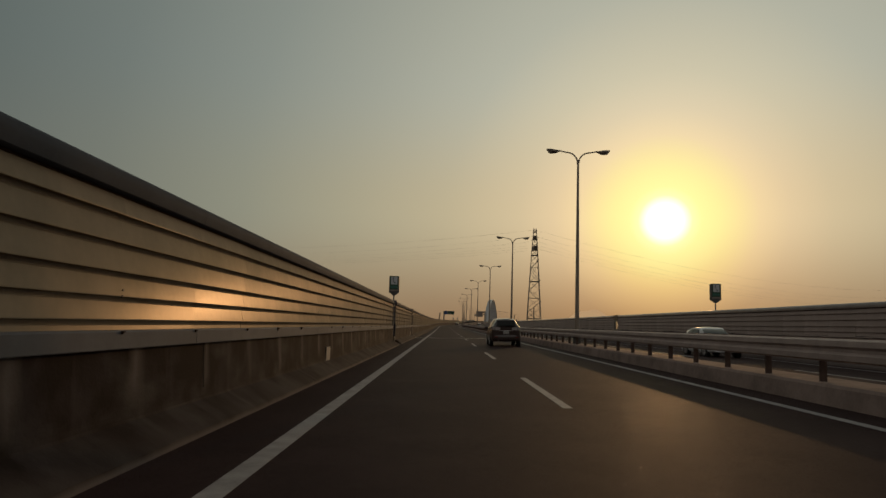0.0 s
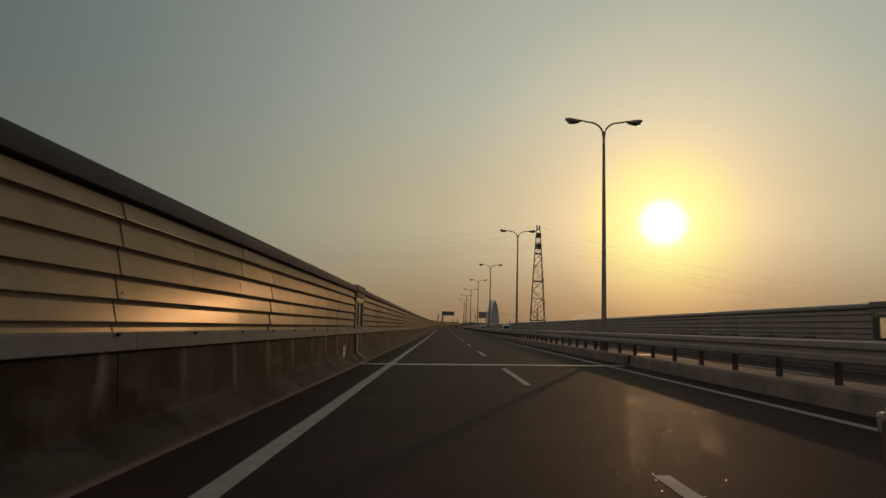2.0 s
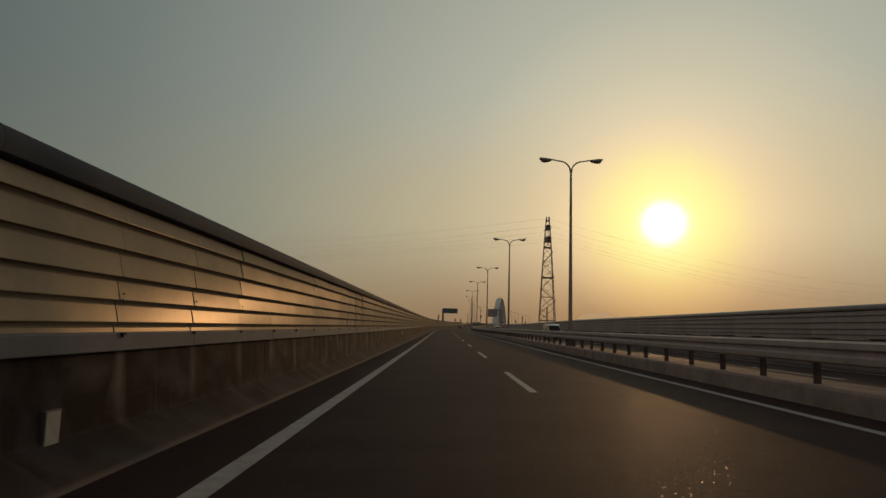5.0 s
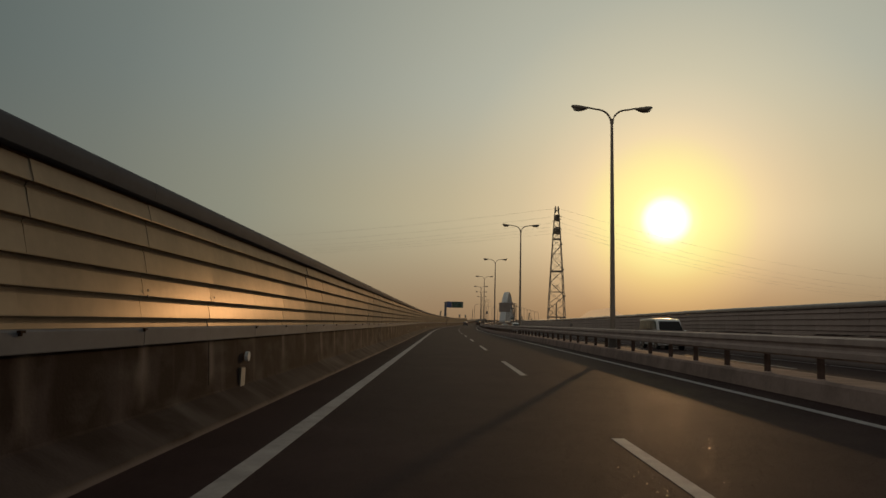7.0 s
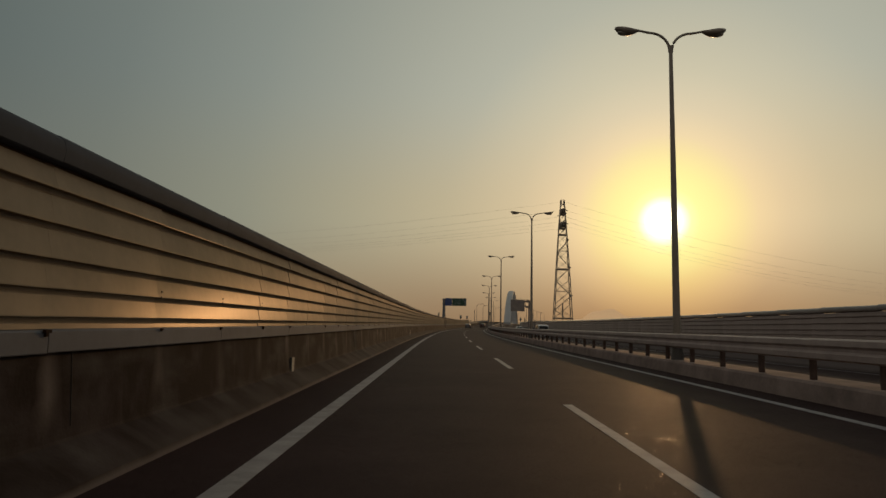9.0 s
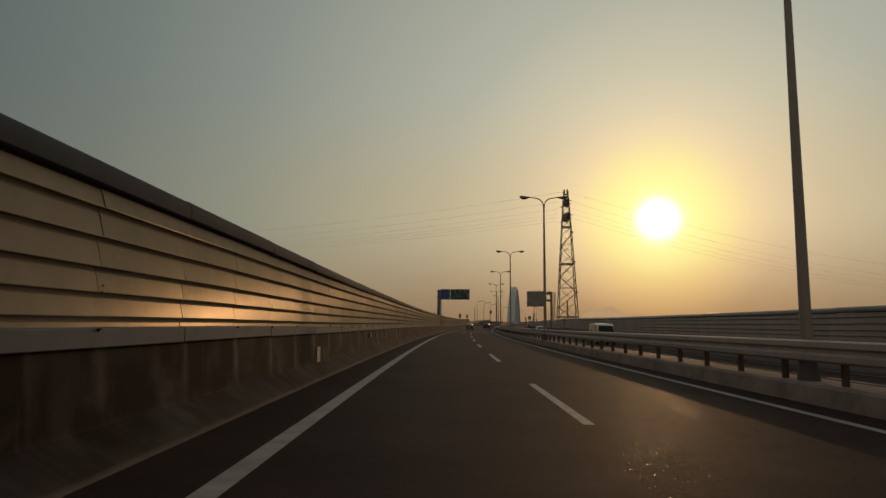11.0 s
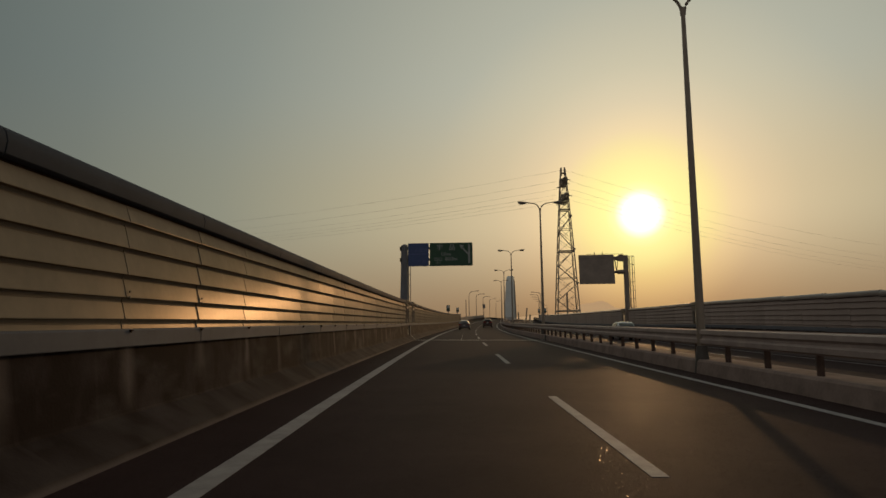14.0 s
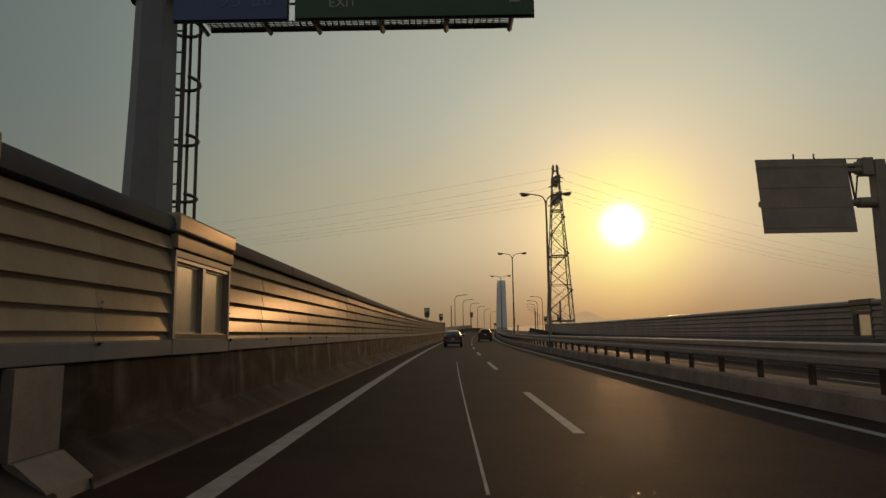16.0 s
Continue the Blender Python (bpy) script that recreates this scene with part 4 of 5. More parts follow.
rec = thing("wall_recess", on_road(GAP[0], 0, 0), "set-back bay in the noise wall beside the emergency telephone", "wall recess", kind="structure")
part("end_post", box(bmesh.new(), PX - 0.14, PX + 0.09, -0.67, -0.58, 1.02, 2.62, 0.01), SIGNBACK, rec)
part("back_wall", box(bmesh.new(), -4.55, -4.45, -0.7, 2.4, 0.0, 2.55, 0.01), NAVY, rec)
part("side_wall", box(bmesh.new(), -4.45, PX - 0.12, -0.8, -0.68, 0.0, 2.45, 0.01), NAVY, rec)
part("recess_floor", box(bmesh.new(), -4.55, -2.9, 0.0, 2.4, -0.1, 0.02), CONCRETE, rec)
gl = GAP[1] - GAP[0]
part("return_base", box(bmesh.new(), -4.45, PX + 0.04, gl - 0.04, gl + 0.06, 0.0, 1.2, 0.01), NAVY, rec)
bm = bmesh.new()
out = panel_outline()
fr = [bm.verts.new((-4.45, gl - 0.04 - x, z)) for x, z in out] + [bm.verts.new((-4.45, gl + 0.1, 1.19)), bm.verts.new((-4.45, gl + 0.1, 2.5))]
bk = [bm.verts.new((PX - 0.02, v.co.y, v.co.z)) for v in fr]
for i in range(len(fr)):
    bm.faces.new((fr[i], fr[(i + 1) % len(fr)], bk[(i + 1) % len(fr)], bk[i]))
bm.faces.new(fr)
bm.faces.new(bk)
part("return_panel", bm, RETURNGREY, rec)
part("return_coping", box(bmesh.new(), -4.5, PX + 0.06, gl - 0.10, gl + 0.10, 2.5, 2.74, 0.02), RETURNGREY, rec)
ph = thing("phone_box", on_road(41.10, -3.13, 1.0), "slim emergency telephone box with a pale side and dark door", "telephone box")
case = part("case", box(bmesh.new(), -0.50, -0.02, 0.0, 0.40, 0.0, 1.05, 0.012), DARKSTEEL, ph)
part("side_plate", box(bmesh.new(), -0.018, 0.012, 0.02, 0.44, 0.02, 1.04, 0.006), SIGNWHITE, ph)
part("door", box(bmesh.new(), -0.46, -0.05, -0.012, 0.0, 0.28, 1.0, 0.004), GLASS_DARK, ph)
bm = bmesh.new()
tube(bm, [(-0.30, -0.03, 0.86), (-0.31, -0.03, 0.76), (-0.27, -0.03, 0.66), (-0.18, -0.03, 0.62)], [0.035, 0.022, 0.022, 0.035], 8)
part("handset", bm, BLACK, ph, smooth=40)
part("bracket", box(bmesh.new(), -0.10, 0.02, 0.05, 0.35, -0.09, 0.0, 0.006), BLACK, ph)

# ---------------------------------------------------------------- exit sign gantry


def ladder(parent, x, y, z0, z1, depth):
    """Caged climbing ladder; depth is the way the cage bulges."""
    for dx in (-0.13, 0.13):
        part("stile", bar(bmesh.new(), (x + dx, y, z0), (x + dx, y, z1), 0.05), DARKSTEEL, parent)
    z = z0 + 0.2
    bm = bmesh.new()
    tube(bm, [(x - 0.13, y, 0), (x + 0.13, y, 0)], 0.014, 6)
    rung = part("rung", bm, DARKSTEEL, parent, m=pose(0, 0, z))
    while z + 0.32 < z1:
        z += 0.32
        same(rung, pose(0, 0, z))
    ring = None
    z = z0 + 0.6
    while z < z1:
        if ring is None:
            bm = bmesh.new()
            pts = [(x + 0.27 * math.cos(a), y + depth * (0.22 + 0.34 * math.sin(a)), 0) for a in [-0.7 + (math.pi + 1.4) * i / 16 for i in range(17)]]
            tube(bm, pts, 0.025, 6)
            ring = part("cage_hoop", bm, DARKSTEEL, parent, m=pose(0, 0, z))
        else:
            same(ring, pose(0, 0, z))
        z += 0.85
    for a in (0.0, 0.5, 1.0):
        px, py = x + 0.27 * math.cos(math.pi * a), y + depth * (0.22 + 0.34 * math.sin(math.pi * a))
        part("cage_bar", bar(bmesh.new(), (px, py, z0 + 0.6), (px, py, z1 - 0.1), 0.035), DARKSTEEL, parent)


def exit_gantry():
    S = 340.6
    g = thing("sign_gantry", on_road(S, 0, 0.035), "steel cantilever gantry rising behind the noise wall", "sign gantry")
    bm = bmesh.new()               # six-sided column, wider towards its foot
    rings = []
    for z, r in ((-0.5, 0.40), (2.0, 0.34), (4.5, 0.29), (7.1, 0.27)):
        rings.append([bm.verts.new((-3.71 - (r - 0.27) * 0.6 + r * math.cos(k * math.tau / 6 + 0.25), r * math.sin(k * math.tau / 6 + 0.25), z)) for k in range(6)])
    for r0, r1 in zip(rings, rings[1:]):
        for k in range(6):
            bm.faces.new((r0[k], r0[(k + 1) % 6], r1[(k + 1) % 6], r1[k]))
    bm.faces.new(rings[0])
    bm.faces.new(rings[-1])
    bmesh.ops.bevel(bm, geom=[e for e in bm.edges if abs(e.verts[0].co.z - e.verts[1].co.z) > 1], offset=0.03, segments=2, affect="EDGES")
    part("column", bm, SIGNBACK_BLUE, g)
    part("column_cap", tube(bmesh.new(), [(-3.69, 0, 7.08), (-3.69, 0, 7.18)], [0.24, 0.1], 12), SIGNBACK_BLUE, g)
    for z in (6.86, 6.0):
        part("arm", tube(bmesh.new(), [(-3.95, 0, z), (1.45, 0, z)], 0.10, 12), DARKSTEEL, g, smooth=40)
        part("flange", tube(bmesh.new(), [(-4.05, 0, z), (-3.93, 0, z)], 0.17, 14), DARKSTEEL, g, smooth=40)
        part("collar", tube(bmesh.new(), [(-3.38, 0, z), (-3.26, 0, z)], 0.15, 14), DARKSTEEL, g, smooth=40)
    for x in (-3.1, -2.2, -1.5, -0.6, 0.3, 1.2):
        part("bracket", bar(bmesh.new(), (x, -0.1, 5.52), (x, -0.1, 7.2), 0.06), DARKSTEEL, g)
        part("walkway_arm", bar(bmesh.new(), (x, -0.1, 5.53), (x, 0.30, 5.51), 0.05), DARKSTEEL, g)
    bm = bmesh.new()
    for i in range(46):
        bar(bm, (-3.0 + i * 0.09, 0.0, 5.56), (-3.0 + i * 0.09, 0.26, 5.56), 0.014)
    for i in range(5):
        bar(bm, (-3.05, 0.03 + i * 0.05, 5.56), (1.2, 0.03 + i * 0.05, 5.56), 0.012)
    part("walkway_grating", bm, DARKSTEEL, g)
    part("walkway_kerb", box(bmesh.new(), -3.05, 1.2, 0.26, 0.29, 5.53, 5.61), DARKSTEEL, g)
    for z in (5.95, 6.4):
        part("handrail", tube(bmesh.new(), [(-3.05, 0.28, z), (1.2, 0.28, z)], 0.018, 6), GALV, g)
    ladder(g, -3.57, 0.30, 0.9, 6.4, 1)
    # the boards
    def board(name, x0, x1, mat, label):
        b = thing(name, on_road(S, 0, 0.035), label, "road sign")
        part("sheet", box(bmesh.new(), x0, x1, -0.20, -0.155, 5.49, 7.22, 0.004), mat, b)
        part("rim", box(bmesh.new(), x0 - 0.02, x1 + 0.02, -0.155, -0.13, 5.47, 7.24), DARKSTEEL, b)
        return b
    bl = board("direction_sign", -3.40, -1.86, SIGNBLUE, "dark blue direction board with pale unreadable lines")
    gr = board("exit_sign", -1.74, 1.48, SIGNGREEN, "dark green exit board with white lettering and an arrow")
    y = -0.203
    D = -0.13                      # the lettering hangs with the boards
    f = pose(0, 0, 0, 90, 0, 0)
    B = lambda w, s, x, z: text_mesh(w, s, "lettering", SIGNFADED, bl, Matrix.Translation((x, y, z + D)) @ f, "pale blue place name lettering")
    flat_bar(bl, -3.27, -3.05, 6.76 + D, 6.81 + D, y, SIGNFADED)
    B("\u5e83\u5cf6\u6e2f", 0.33, -2.42, 6.80)
    for x0, x1 in ((-3.24, -2.45), (-2.36, -2.02)):
        flat_bar(bl, x0, x1, 6.50 + D, 6.57 + D, y, SIGNFADED)
    B("\u65b9", 0.33, -2.60, 5.92)
    B("\u9762", 0.33, -2.20, 5.92)
    T = lambda w, s, x, z, lab: text_mesh(w, s, "lettering", SIGNFADED2, gr, Matrix.Translation((x, y, z + D)) @ f, lab)
    T("\u5b87", 0.50, -1.00, 6.98, "white place name character")
    T("\u54c1", 0.50, -0.06, 6.98, "white place name character")
    T("Ujina", 0.36, -0.52, 6.50, "white lettering")
    T("\u51fa\u53e3", 0.32, -1.12, 6.10, "white lettering")
    T("EXIT", 0.19, -1.10, 5.83, "white lettering")
    T("800m", 0.42, -0.13, 6.13, "white distance lettering")
    flat_bar(gr, 1.16, 1.31, 5.80 + D, 7.22 + D, y, SIGNFADED2, "road_bar")
    bm = bmesh.new()
    a = [bm.verts.new((px, y + dy, pz + D)) for dy in (0, -0.004) for px, pz in ((1.16, 6.55), (1.16, 6.40), (0.72, 6.92), (0.80, 7.0))]
    for q in ((0, 1, 2, 3), (4, 5, 6, 7), (0, 1, 5, 4), (1, 2, 6, 5), (2, 3, 7, 6), (3, 0, 4, 7)):
        bm.faces.new([a[i] for i in q])
    part("arrow_shaft", bm, SIGNFADED2, gr)
    bm = bmesh.new()
    prism_pts = ((0.52, 7.22), (0.86, 7.14), (0.62, 6.88))
    a = [bm.verts.new((px, y + dy, pz + D)) for dy in (0, -0.004) for px, pz in prism_pts]
    bm.faces.new(a[:3])
    bm.faces.new(a[3:])
    for i in range(3):
        bm.faces.new((a[i], a[(i + 1) % 3], a[3 + (i + 1) % 3], a[3 + i]))
    part("arrow_head", bm, SIGNFADED2, gr)


SIGNFADED = material("pale_blue_sign_print", (0.10, 0.13, 0.30), 0.5, tint=0.2, scale=6)
SIGNFADED2 = material("white_sign_print", (0.34, 0.35, 0.33), 0.5, tint=0.2, scale=6)
exit_gantry()


def back_gantry():
    S = 357.5
    g = thing("sign_gantry", on_road(S, 0, 0), "steel cantilever gantry behind the far noise wall", "sign gantry")
    part("column", box(bmesh.new(), 16.84, 17.24, -0.25, 0.25, -0.8, 7.72, 0.03), SIGNBACK, g)
    bm = bmesh.new()
    prism(bm, [(-0.2, 7.12), (0.2, 7.12), (0.2, 7.80), (-0.2, 7.80)], 16.40, 16.81)
    part("knee", bm, SIGNBACK, g)
    for z, r in ((7.52, 0.10), (7.32, 0.10), (6.05, 0.13)):
        part("arm", tube(bmesh.new(), [(16.82, 0, z), (16.2, 0, z), (16.15, 0, z), (12.4, 0, z)], [r * 1.7, r * 1.6, r, r], 12), SIGNBACK, g, smooth=40)
    part("handrail", tube(bmesh.new(), [(13.2, 0.5, 7.93), (16.9, 0.5, 7.93), (16.9, 0.5, 7.5)], 0.02, 6), DARKSTEEL, g)
    for x in (14.0, 14.8):
        part("light_stub", bar(bmesh.new(), (x, 0.3, 7.7), (x, 0.3, 8.1), 0.05), DARKSTEEL, g)
    part("strut", bar(bmesh.new(), (15.95, 0, 7.4), (16.1, 0, 6.1), 0.07), DARKSTEEL, g)
    part("strut", bar(bmesh.new(), (16.3, 0, 7.4), (16.1, 0, 6.1), 0.05), DARKSTEEL, g)
    ladder(g, 17.58, 0.1, 1.9, 7.6, -1)
    b = thing("board", on_road(S, 0, 0), "large grey road sign board seen from its plain back", "road sign")
    bm = bmesh.new()
    # the board leans forward over the far lanes
    box(bm, 12.33, 15.85, -0.22, -0.17, -1.42, 1.56, 0.004)
    part("sheet", bm, SIGNBACK, b, m=pose(0, 0, 6.24, -6, 0, 0))
    for z in (-1.2, -0.4, 0.4, 1.2):
        part("stiffener", box(bmesh.new(), 12.38, 15.8, -0.235, -0.221, z - 0.02, z + 0.02), SIGNBACK, b, m=pose(0, 0, 6.24, -6, 0, 0))


back_gantry()

# ---------------------------------------------------------------- far end of the left wall
wall_far = thing("wall_far", None, "low plain grey barrier of flat sheets past the noise wall's end", "barrier", kind="structure")
sheet = part("panel", box(bmesh.new(), -0.10, 0.0, 0.01, 3.82, 1.0, 1.82, 0.01), SIGNBACK_BLUE, wall_far, m=on_road(452.4, PX, 0, climb=1))
rail = part("coping", box(bmesh.new(), -0.15, 0.05, 0.0, 3.83, 1.82, 1.93, 0.02), SIGNBACK, wall_far, m=on_road(452.4, PX, 0, climb=1))
for i in range(1, 30):
    for o in (sheet, rail):
        same(o, on_road(452.4 + 3.83 * i, PX, 0, climb=1))
part("end_post", box(bmesh.new(), -0.2, 0.1, -0.2, 0.15, 1.0, 2.74, 0.01), SIGNBACK_BLUE, wall_far, m=on_road(452.2, PX, 0))
slim = thing("utility_pole", on_road(503, -4.9, -0.3), "thin dark pole behind the low barrier far ahead", "pole")
part("shaft", tube(bmesh.new(), [(0, 0, 0), (0, 0, 7.4)], [0.13, 0.10], 8), DARKSTEEL, slim)
small = thing("bridge_sign", on_road(575.5, -3.9, 0), "small dark sign board on a thin post far ahead", "sign")
part("post", tube(bmesh.new(), [(0, 0, -0.3), (0, 0, 6.6)], 0.06, 8), DARKSTEEL, small)
part("board", box(bmesh.new(), -0.55, 0.55, -0.12, -0.06, 4.9, 6.7, 0.01), SIGNBACK_BLUE, small)
portal = thing("sign_gantry", on_road(690, 0, 0), "small grey overhead sign gantry far ahead past the arch", "sign gantry")
for x in (-3.4, 1.4):
    part("post", box(bmesh.new(), x - 0.12, x + 0.12, -0.12, 0.12, -0.2, 4.3, 0.01), SIGNBACK_BLUE, portal)
part("board", box(bmesh.new(), -3.7, 1.7, -0.25, -0.15, 3.1, 4.4, 0.01), SIGNBACK, portal)

# ---------------------------------------------------------------- arch bridge on the median


def arch_bridge():
    half, top, foot = 59.5, 20.6, 0.0
    t = thing("arch_bridge", pose(43.4, 615.5, 4.2, 0, 0, -8.3), "pale grey steel arch with close hangers rising from the median", "bridge arch")
    bm = bmesh.new()
    n, rings = 48, []
    height = lambda g: top * (1 - abs(g) ** 2.1)
    for i in range(n + 1):
        g = -1 + 2 * i / n
        c = Vector((0, half * g, height(g)))
        slope = Vector((0, half, -top * 2.1 * abs(g) ** 1.1 * (1 if g > 0 else -1))).normalized()
        nrm = Vector((0, -slope.z, slope.y))
        w, h = 1.62 + 0.2 * abs(g), 0.55 + 0.35 * abs(g)
        rings.append([bm.verts.new(c + Vector((sx * w, 0, 0)) + nrm * (sz * h)) for sx, sz in ((-0.85, -1), (0.85, -1), (1, -0.6), (1, 0.6), (0.85, 1), (-0.85, 1), (-1, 0.6), (-1, -0.6))])
    for r0, r1 in zip(rings, rings[1:]):
        for j in range(8):
            bm.faces.new((r0[j], r0[(j + 1) % 8], r1[(j + 1) % 8], r1[j]))
    bm.faces.new(rings[0])
    bm.faces.new(rings[-1])
    part("rib", bm, ARCHWHITE, t, smooth=30)
    for i in range(4, 93, 2):
        g = -1 + 2 * i / 96
        for dx in (-1.25, 1.25):
            part("hanger", tube(bmesh.new(), [(dx, half * g, foot), (dx, half * g, height(g) - 0.4)], 0.11, 5), ARCHWHITE, t)
    part("tie_beam", box(bmesh.new(), -1.9, 1.9, -half - 2, half + 2, -3.5, 0.5, 0.1), ARCHWHITE, t)
    return t


arch_bridge()

# ---------------------------------------------------------------- power pylon and its lines


def pylon():
    X, Y, TOP = 101.5, 759.3, 113.0
    t = thing("power_pylon", pose(X, Y, -16, 0, 0, -4), "tall lattice steel power pylon beyond the road", "power pylon")
    H = TOP + 16
    levels = [0, 14, 27, 39, 50, 60, 69, 77, 85, 92, 99, 105, 111, 118]
    wid = lambda z: 7.5 * (1 - z / H) ** 0.85 + 1.4
    corners = lambda z: [(sx * wid(z), sy * wid(z), z) for sx, sy in ((-1, -1), (1, -1), (1, 1), (-1, 1))]
    for k in range(4):
        part("leg", tube(bmesh.new(), [corners(z)[k] for z in levels + [H - 3]], [0.42] * 8 + [0.36] * 7, 6), TOWERSTEEL, t)
    for z0, z1 in zip(levels, levels[1:]):
        a, b = corners(z0), corners(z1)
        for k in range(4):
            j = (k + 1) % 4
            part("brace", bar(bmesh.new(), a[k], b[j], 0.22 if levels.index(z0) % 2 else 0.15), TOWERSTEEL, t)
            part("brace", bar(bmesh.new(), a[j], b[k], 0.15 if levels.index(z0) % 2 else 0.22), TOWERSTEEL, t)
            if int(z1) in (27, 50, 69, 85, 99, 111):
                part("belt", bar(bmesh.new(), b[k], b[j], 0.7 if int(z1) in (27, 69, 99) else 0.28), TOWERSTEEL, t)
    # cross-arms of latticed steel, reaching far out towards and away from the road
    for z, reach, d in ((H - 22, 18.5, 4.6), (H - 10, 14.0, 4.0)):
        for f in (-1, 1):
            root = [Vector((sx * 2.6, 0, z + sz * d / 2)) for sx in (-1, 1) for sz in (-1, 1)]
            tip = [Vector((sx * 0.9, f * reach, z + 0.4 + sz * 0.5)) for sx in (-1, 1) for sz in (-1, 1)]
            arm = part("cross_arm", bar(bmesh.new(), tip[0], tip[3], 0.7), TOWERSTEEL, t)
            for p, q in zip(root, tip):
                part("chord", bar(bmesh.new(), p, q, 0.42), TOWERSTEEL, arm)
            for i in range(7):
                g0, g1 = i / 7, (i + 1) / 7
                for j, k in ((0, 1), (2, 3), (0, 2), (1, 3)):
                    part("web", bar(bmesh.new(), root[j].lerp(tip[j], g0), root[k].lerp(tip[k], g1), 0.24), TOWERSTEEL, arm)
                    part("web", bar(bmesh.new(), root[k].lerp(tip[k], g0), root[j].lerp(tip[j], g1), 0.24), TOWERSTEEL, arm)
            for g in (0.45, 0.95):
                c = root[0].lerp(tip[0], g).lerp(root[2].lerp(tip[2], g), 0.5)
                for sx in (-1, 1):
                    part("insulator", tube(bmesh.new(), [c, c + Vector((sx * 3.2, 0, -0.9))], [0.45, 0.3], 6), TOWERSTEEL, arm)
    for x in (-1.4, 1.4):
        part("peak", tube(bmesh.new(), [(x, 0, H - 5), (x, 0, H - 1), (x * 0.8, 0, H + 1.2)], [0.7, 1.0, 0.5], 6), TOWERSTEEL, t)
    part("peak_beam", bar(bmesh.new(), (-1.6, 0, H - 3), (1.6, 0, H - 3), 0.9), TOWERSTEEL, t)
    for i in range(7):                 # the climbing stair zigzags up one face
        z0, z1 = 10 + i * 12.0, 22 + i * 12.0
        f = 1 if i % 2 else -1
        part("stair", bar(bmesh.new(), (f * wid(z0) * 1.02, -wid(z0), z0), (-f * wid(z1) * 1.02, -wid(z1), z1), 0.45), TOWERSTEEL, t)
        part("landing", box(bmesh.new(), -f * wid(z1) * 1.02 - 0.9, -f * wid(z1) * 1.02 + 0.9, -wid(z1) - 0.9, -wid(z1) + 0.9, z1 - 0.3, z1 + 0.9, 0.1), TOWERSTEEL, t)
    part("service_pole", bar(bmesh.new(), (0, 0, 0), (0, 0, 40), 0.9), TOWERSTEEL, t)
    return t


pylon()


def harbour_mast(x, y, z1, lean, w):
    """A thin crane jib far off over the water."""
    t = thing("harbour_crane", pose(x, y, -12), "thin hazy harbour crane far off beyond the road", "crane", group="harbour cranes")
    part("jib", bar(bmesh.new(), (0, 0, 0), (lean, 0, z1 + 12), w), TOWERSTEEL, t)
    part("cab", box(bmesh.new(), -1.6 * w, 1.6 * w, -2, 2, 0, 14.0, 0.2), TOWERSTEEL, t)
    return t


for x, y, z1, lean, w in ((-9.5, 900, 17, 4.0, 1.1), (88, 900, 13, -2, 0.9), (92, 905, 17, 3, 0.9), (97, 910, 11, 1.5, 1.0), (30, 940, 10, 0, 0.9)):
    harbour_mast(x, y, z1, lean, w)
shed = thing("warehouse", pose(283, 2490, -16), "low hazy warehouse far off beyond the road", "warehouse")
part("wall", box(bmesh.new(), -15, 15, -10, 10, 0, 37, 0.1), FARHAZE, shed)
part("roof", box(bmesh.new(), -15.6, 15.6, -10.6, 10.6, 37, 39, 0.1), FARHAZE, shed)


def power_line(dx, z, far, sag, name="power_line"):
    """One sagging wire from the pylon to a far point."""
    a = Vector((101.5, 759.3, 0)) + Vector((dx, 0, z))
    b = Vector(far)
    bm = bmesh.new()
    pts = []
    for i in range(25):
        g = i / 24
        p = a.lerp(b, g)
        p.z -= 4 * sag * g * (1 - g)
        pts.append(p)
    tube(bm, pts, 0.042, 4)
    tagged(part(name, bm, WIRE), "thin sagging power line against the evening sky", "power line", group="power lines")


for dx, z, sag in ((-5, 104, 9), (-4, 98.5, 9), (-6, 94, 9), (-6.5, 91, 8.5), (-6, 88, 8), (-2, 112, 8)):
    power_line(dx, z, (-407 + dx * 3, 1073 + dx, z), sag)
for dx, z, sag in ((5, 104, 42), (4, 98.5, 42), (6, 94, 43), (6.5, 90, 42), (2, 112, 38)):
    power_line(dx, z, (1000 + dx * 3, 1192 + dx, z - 5), sag)

# ---------------------------------------------------------------- vehicles


def outline_ring(w_low, w_mid, w_belt, w_top, z_low, z_mid, z_belt, z_top, crown):
    """Half a car's cross-section, from the sill up to the roof's middle."""
    h = [(w_low, z_low), (w_mid * 0.985, z_low + 0.06), (w_mid, z_mid), (w_mid * 0.995, (z_mid + z_belt) / 2), (w_belt, z_belt), (w_belt * 0.985, z_belt + 0.02),
         (w_top, z_top - 0.05), (w_top * 0.93, z_top), (w_top * 0.5, z_top + crown)]
    return h + [(0, z_top + crown * 1.2)]


def catmull(p0, p1, p2, p3, g):
    """A soft curve from p1 to p2, held between them."""
    v = 0.5 * (2 * p1 + (p2 - p0) * g + (2 * p0 - 5 * p1 + 4 * p2 - p3) * g * g + (3 * p1 - p0 - 3 * p2 + p3) * g ** 3)
    lo, hi = min(p1, p2) - 0.012, max(p1, p2) + 0.012
    return max(lo, min(hi, v))


def smooth_steps(ys, n):
    return [a + (b - a) * i / n for a, b in zip(ys, ys[1:]) for i in range(n)] + [ys[-1]]


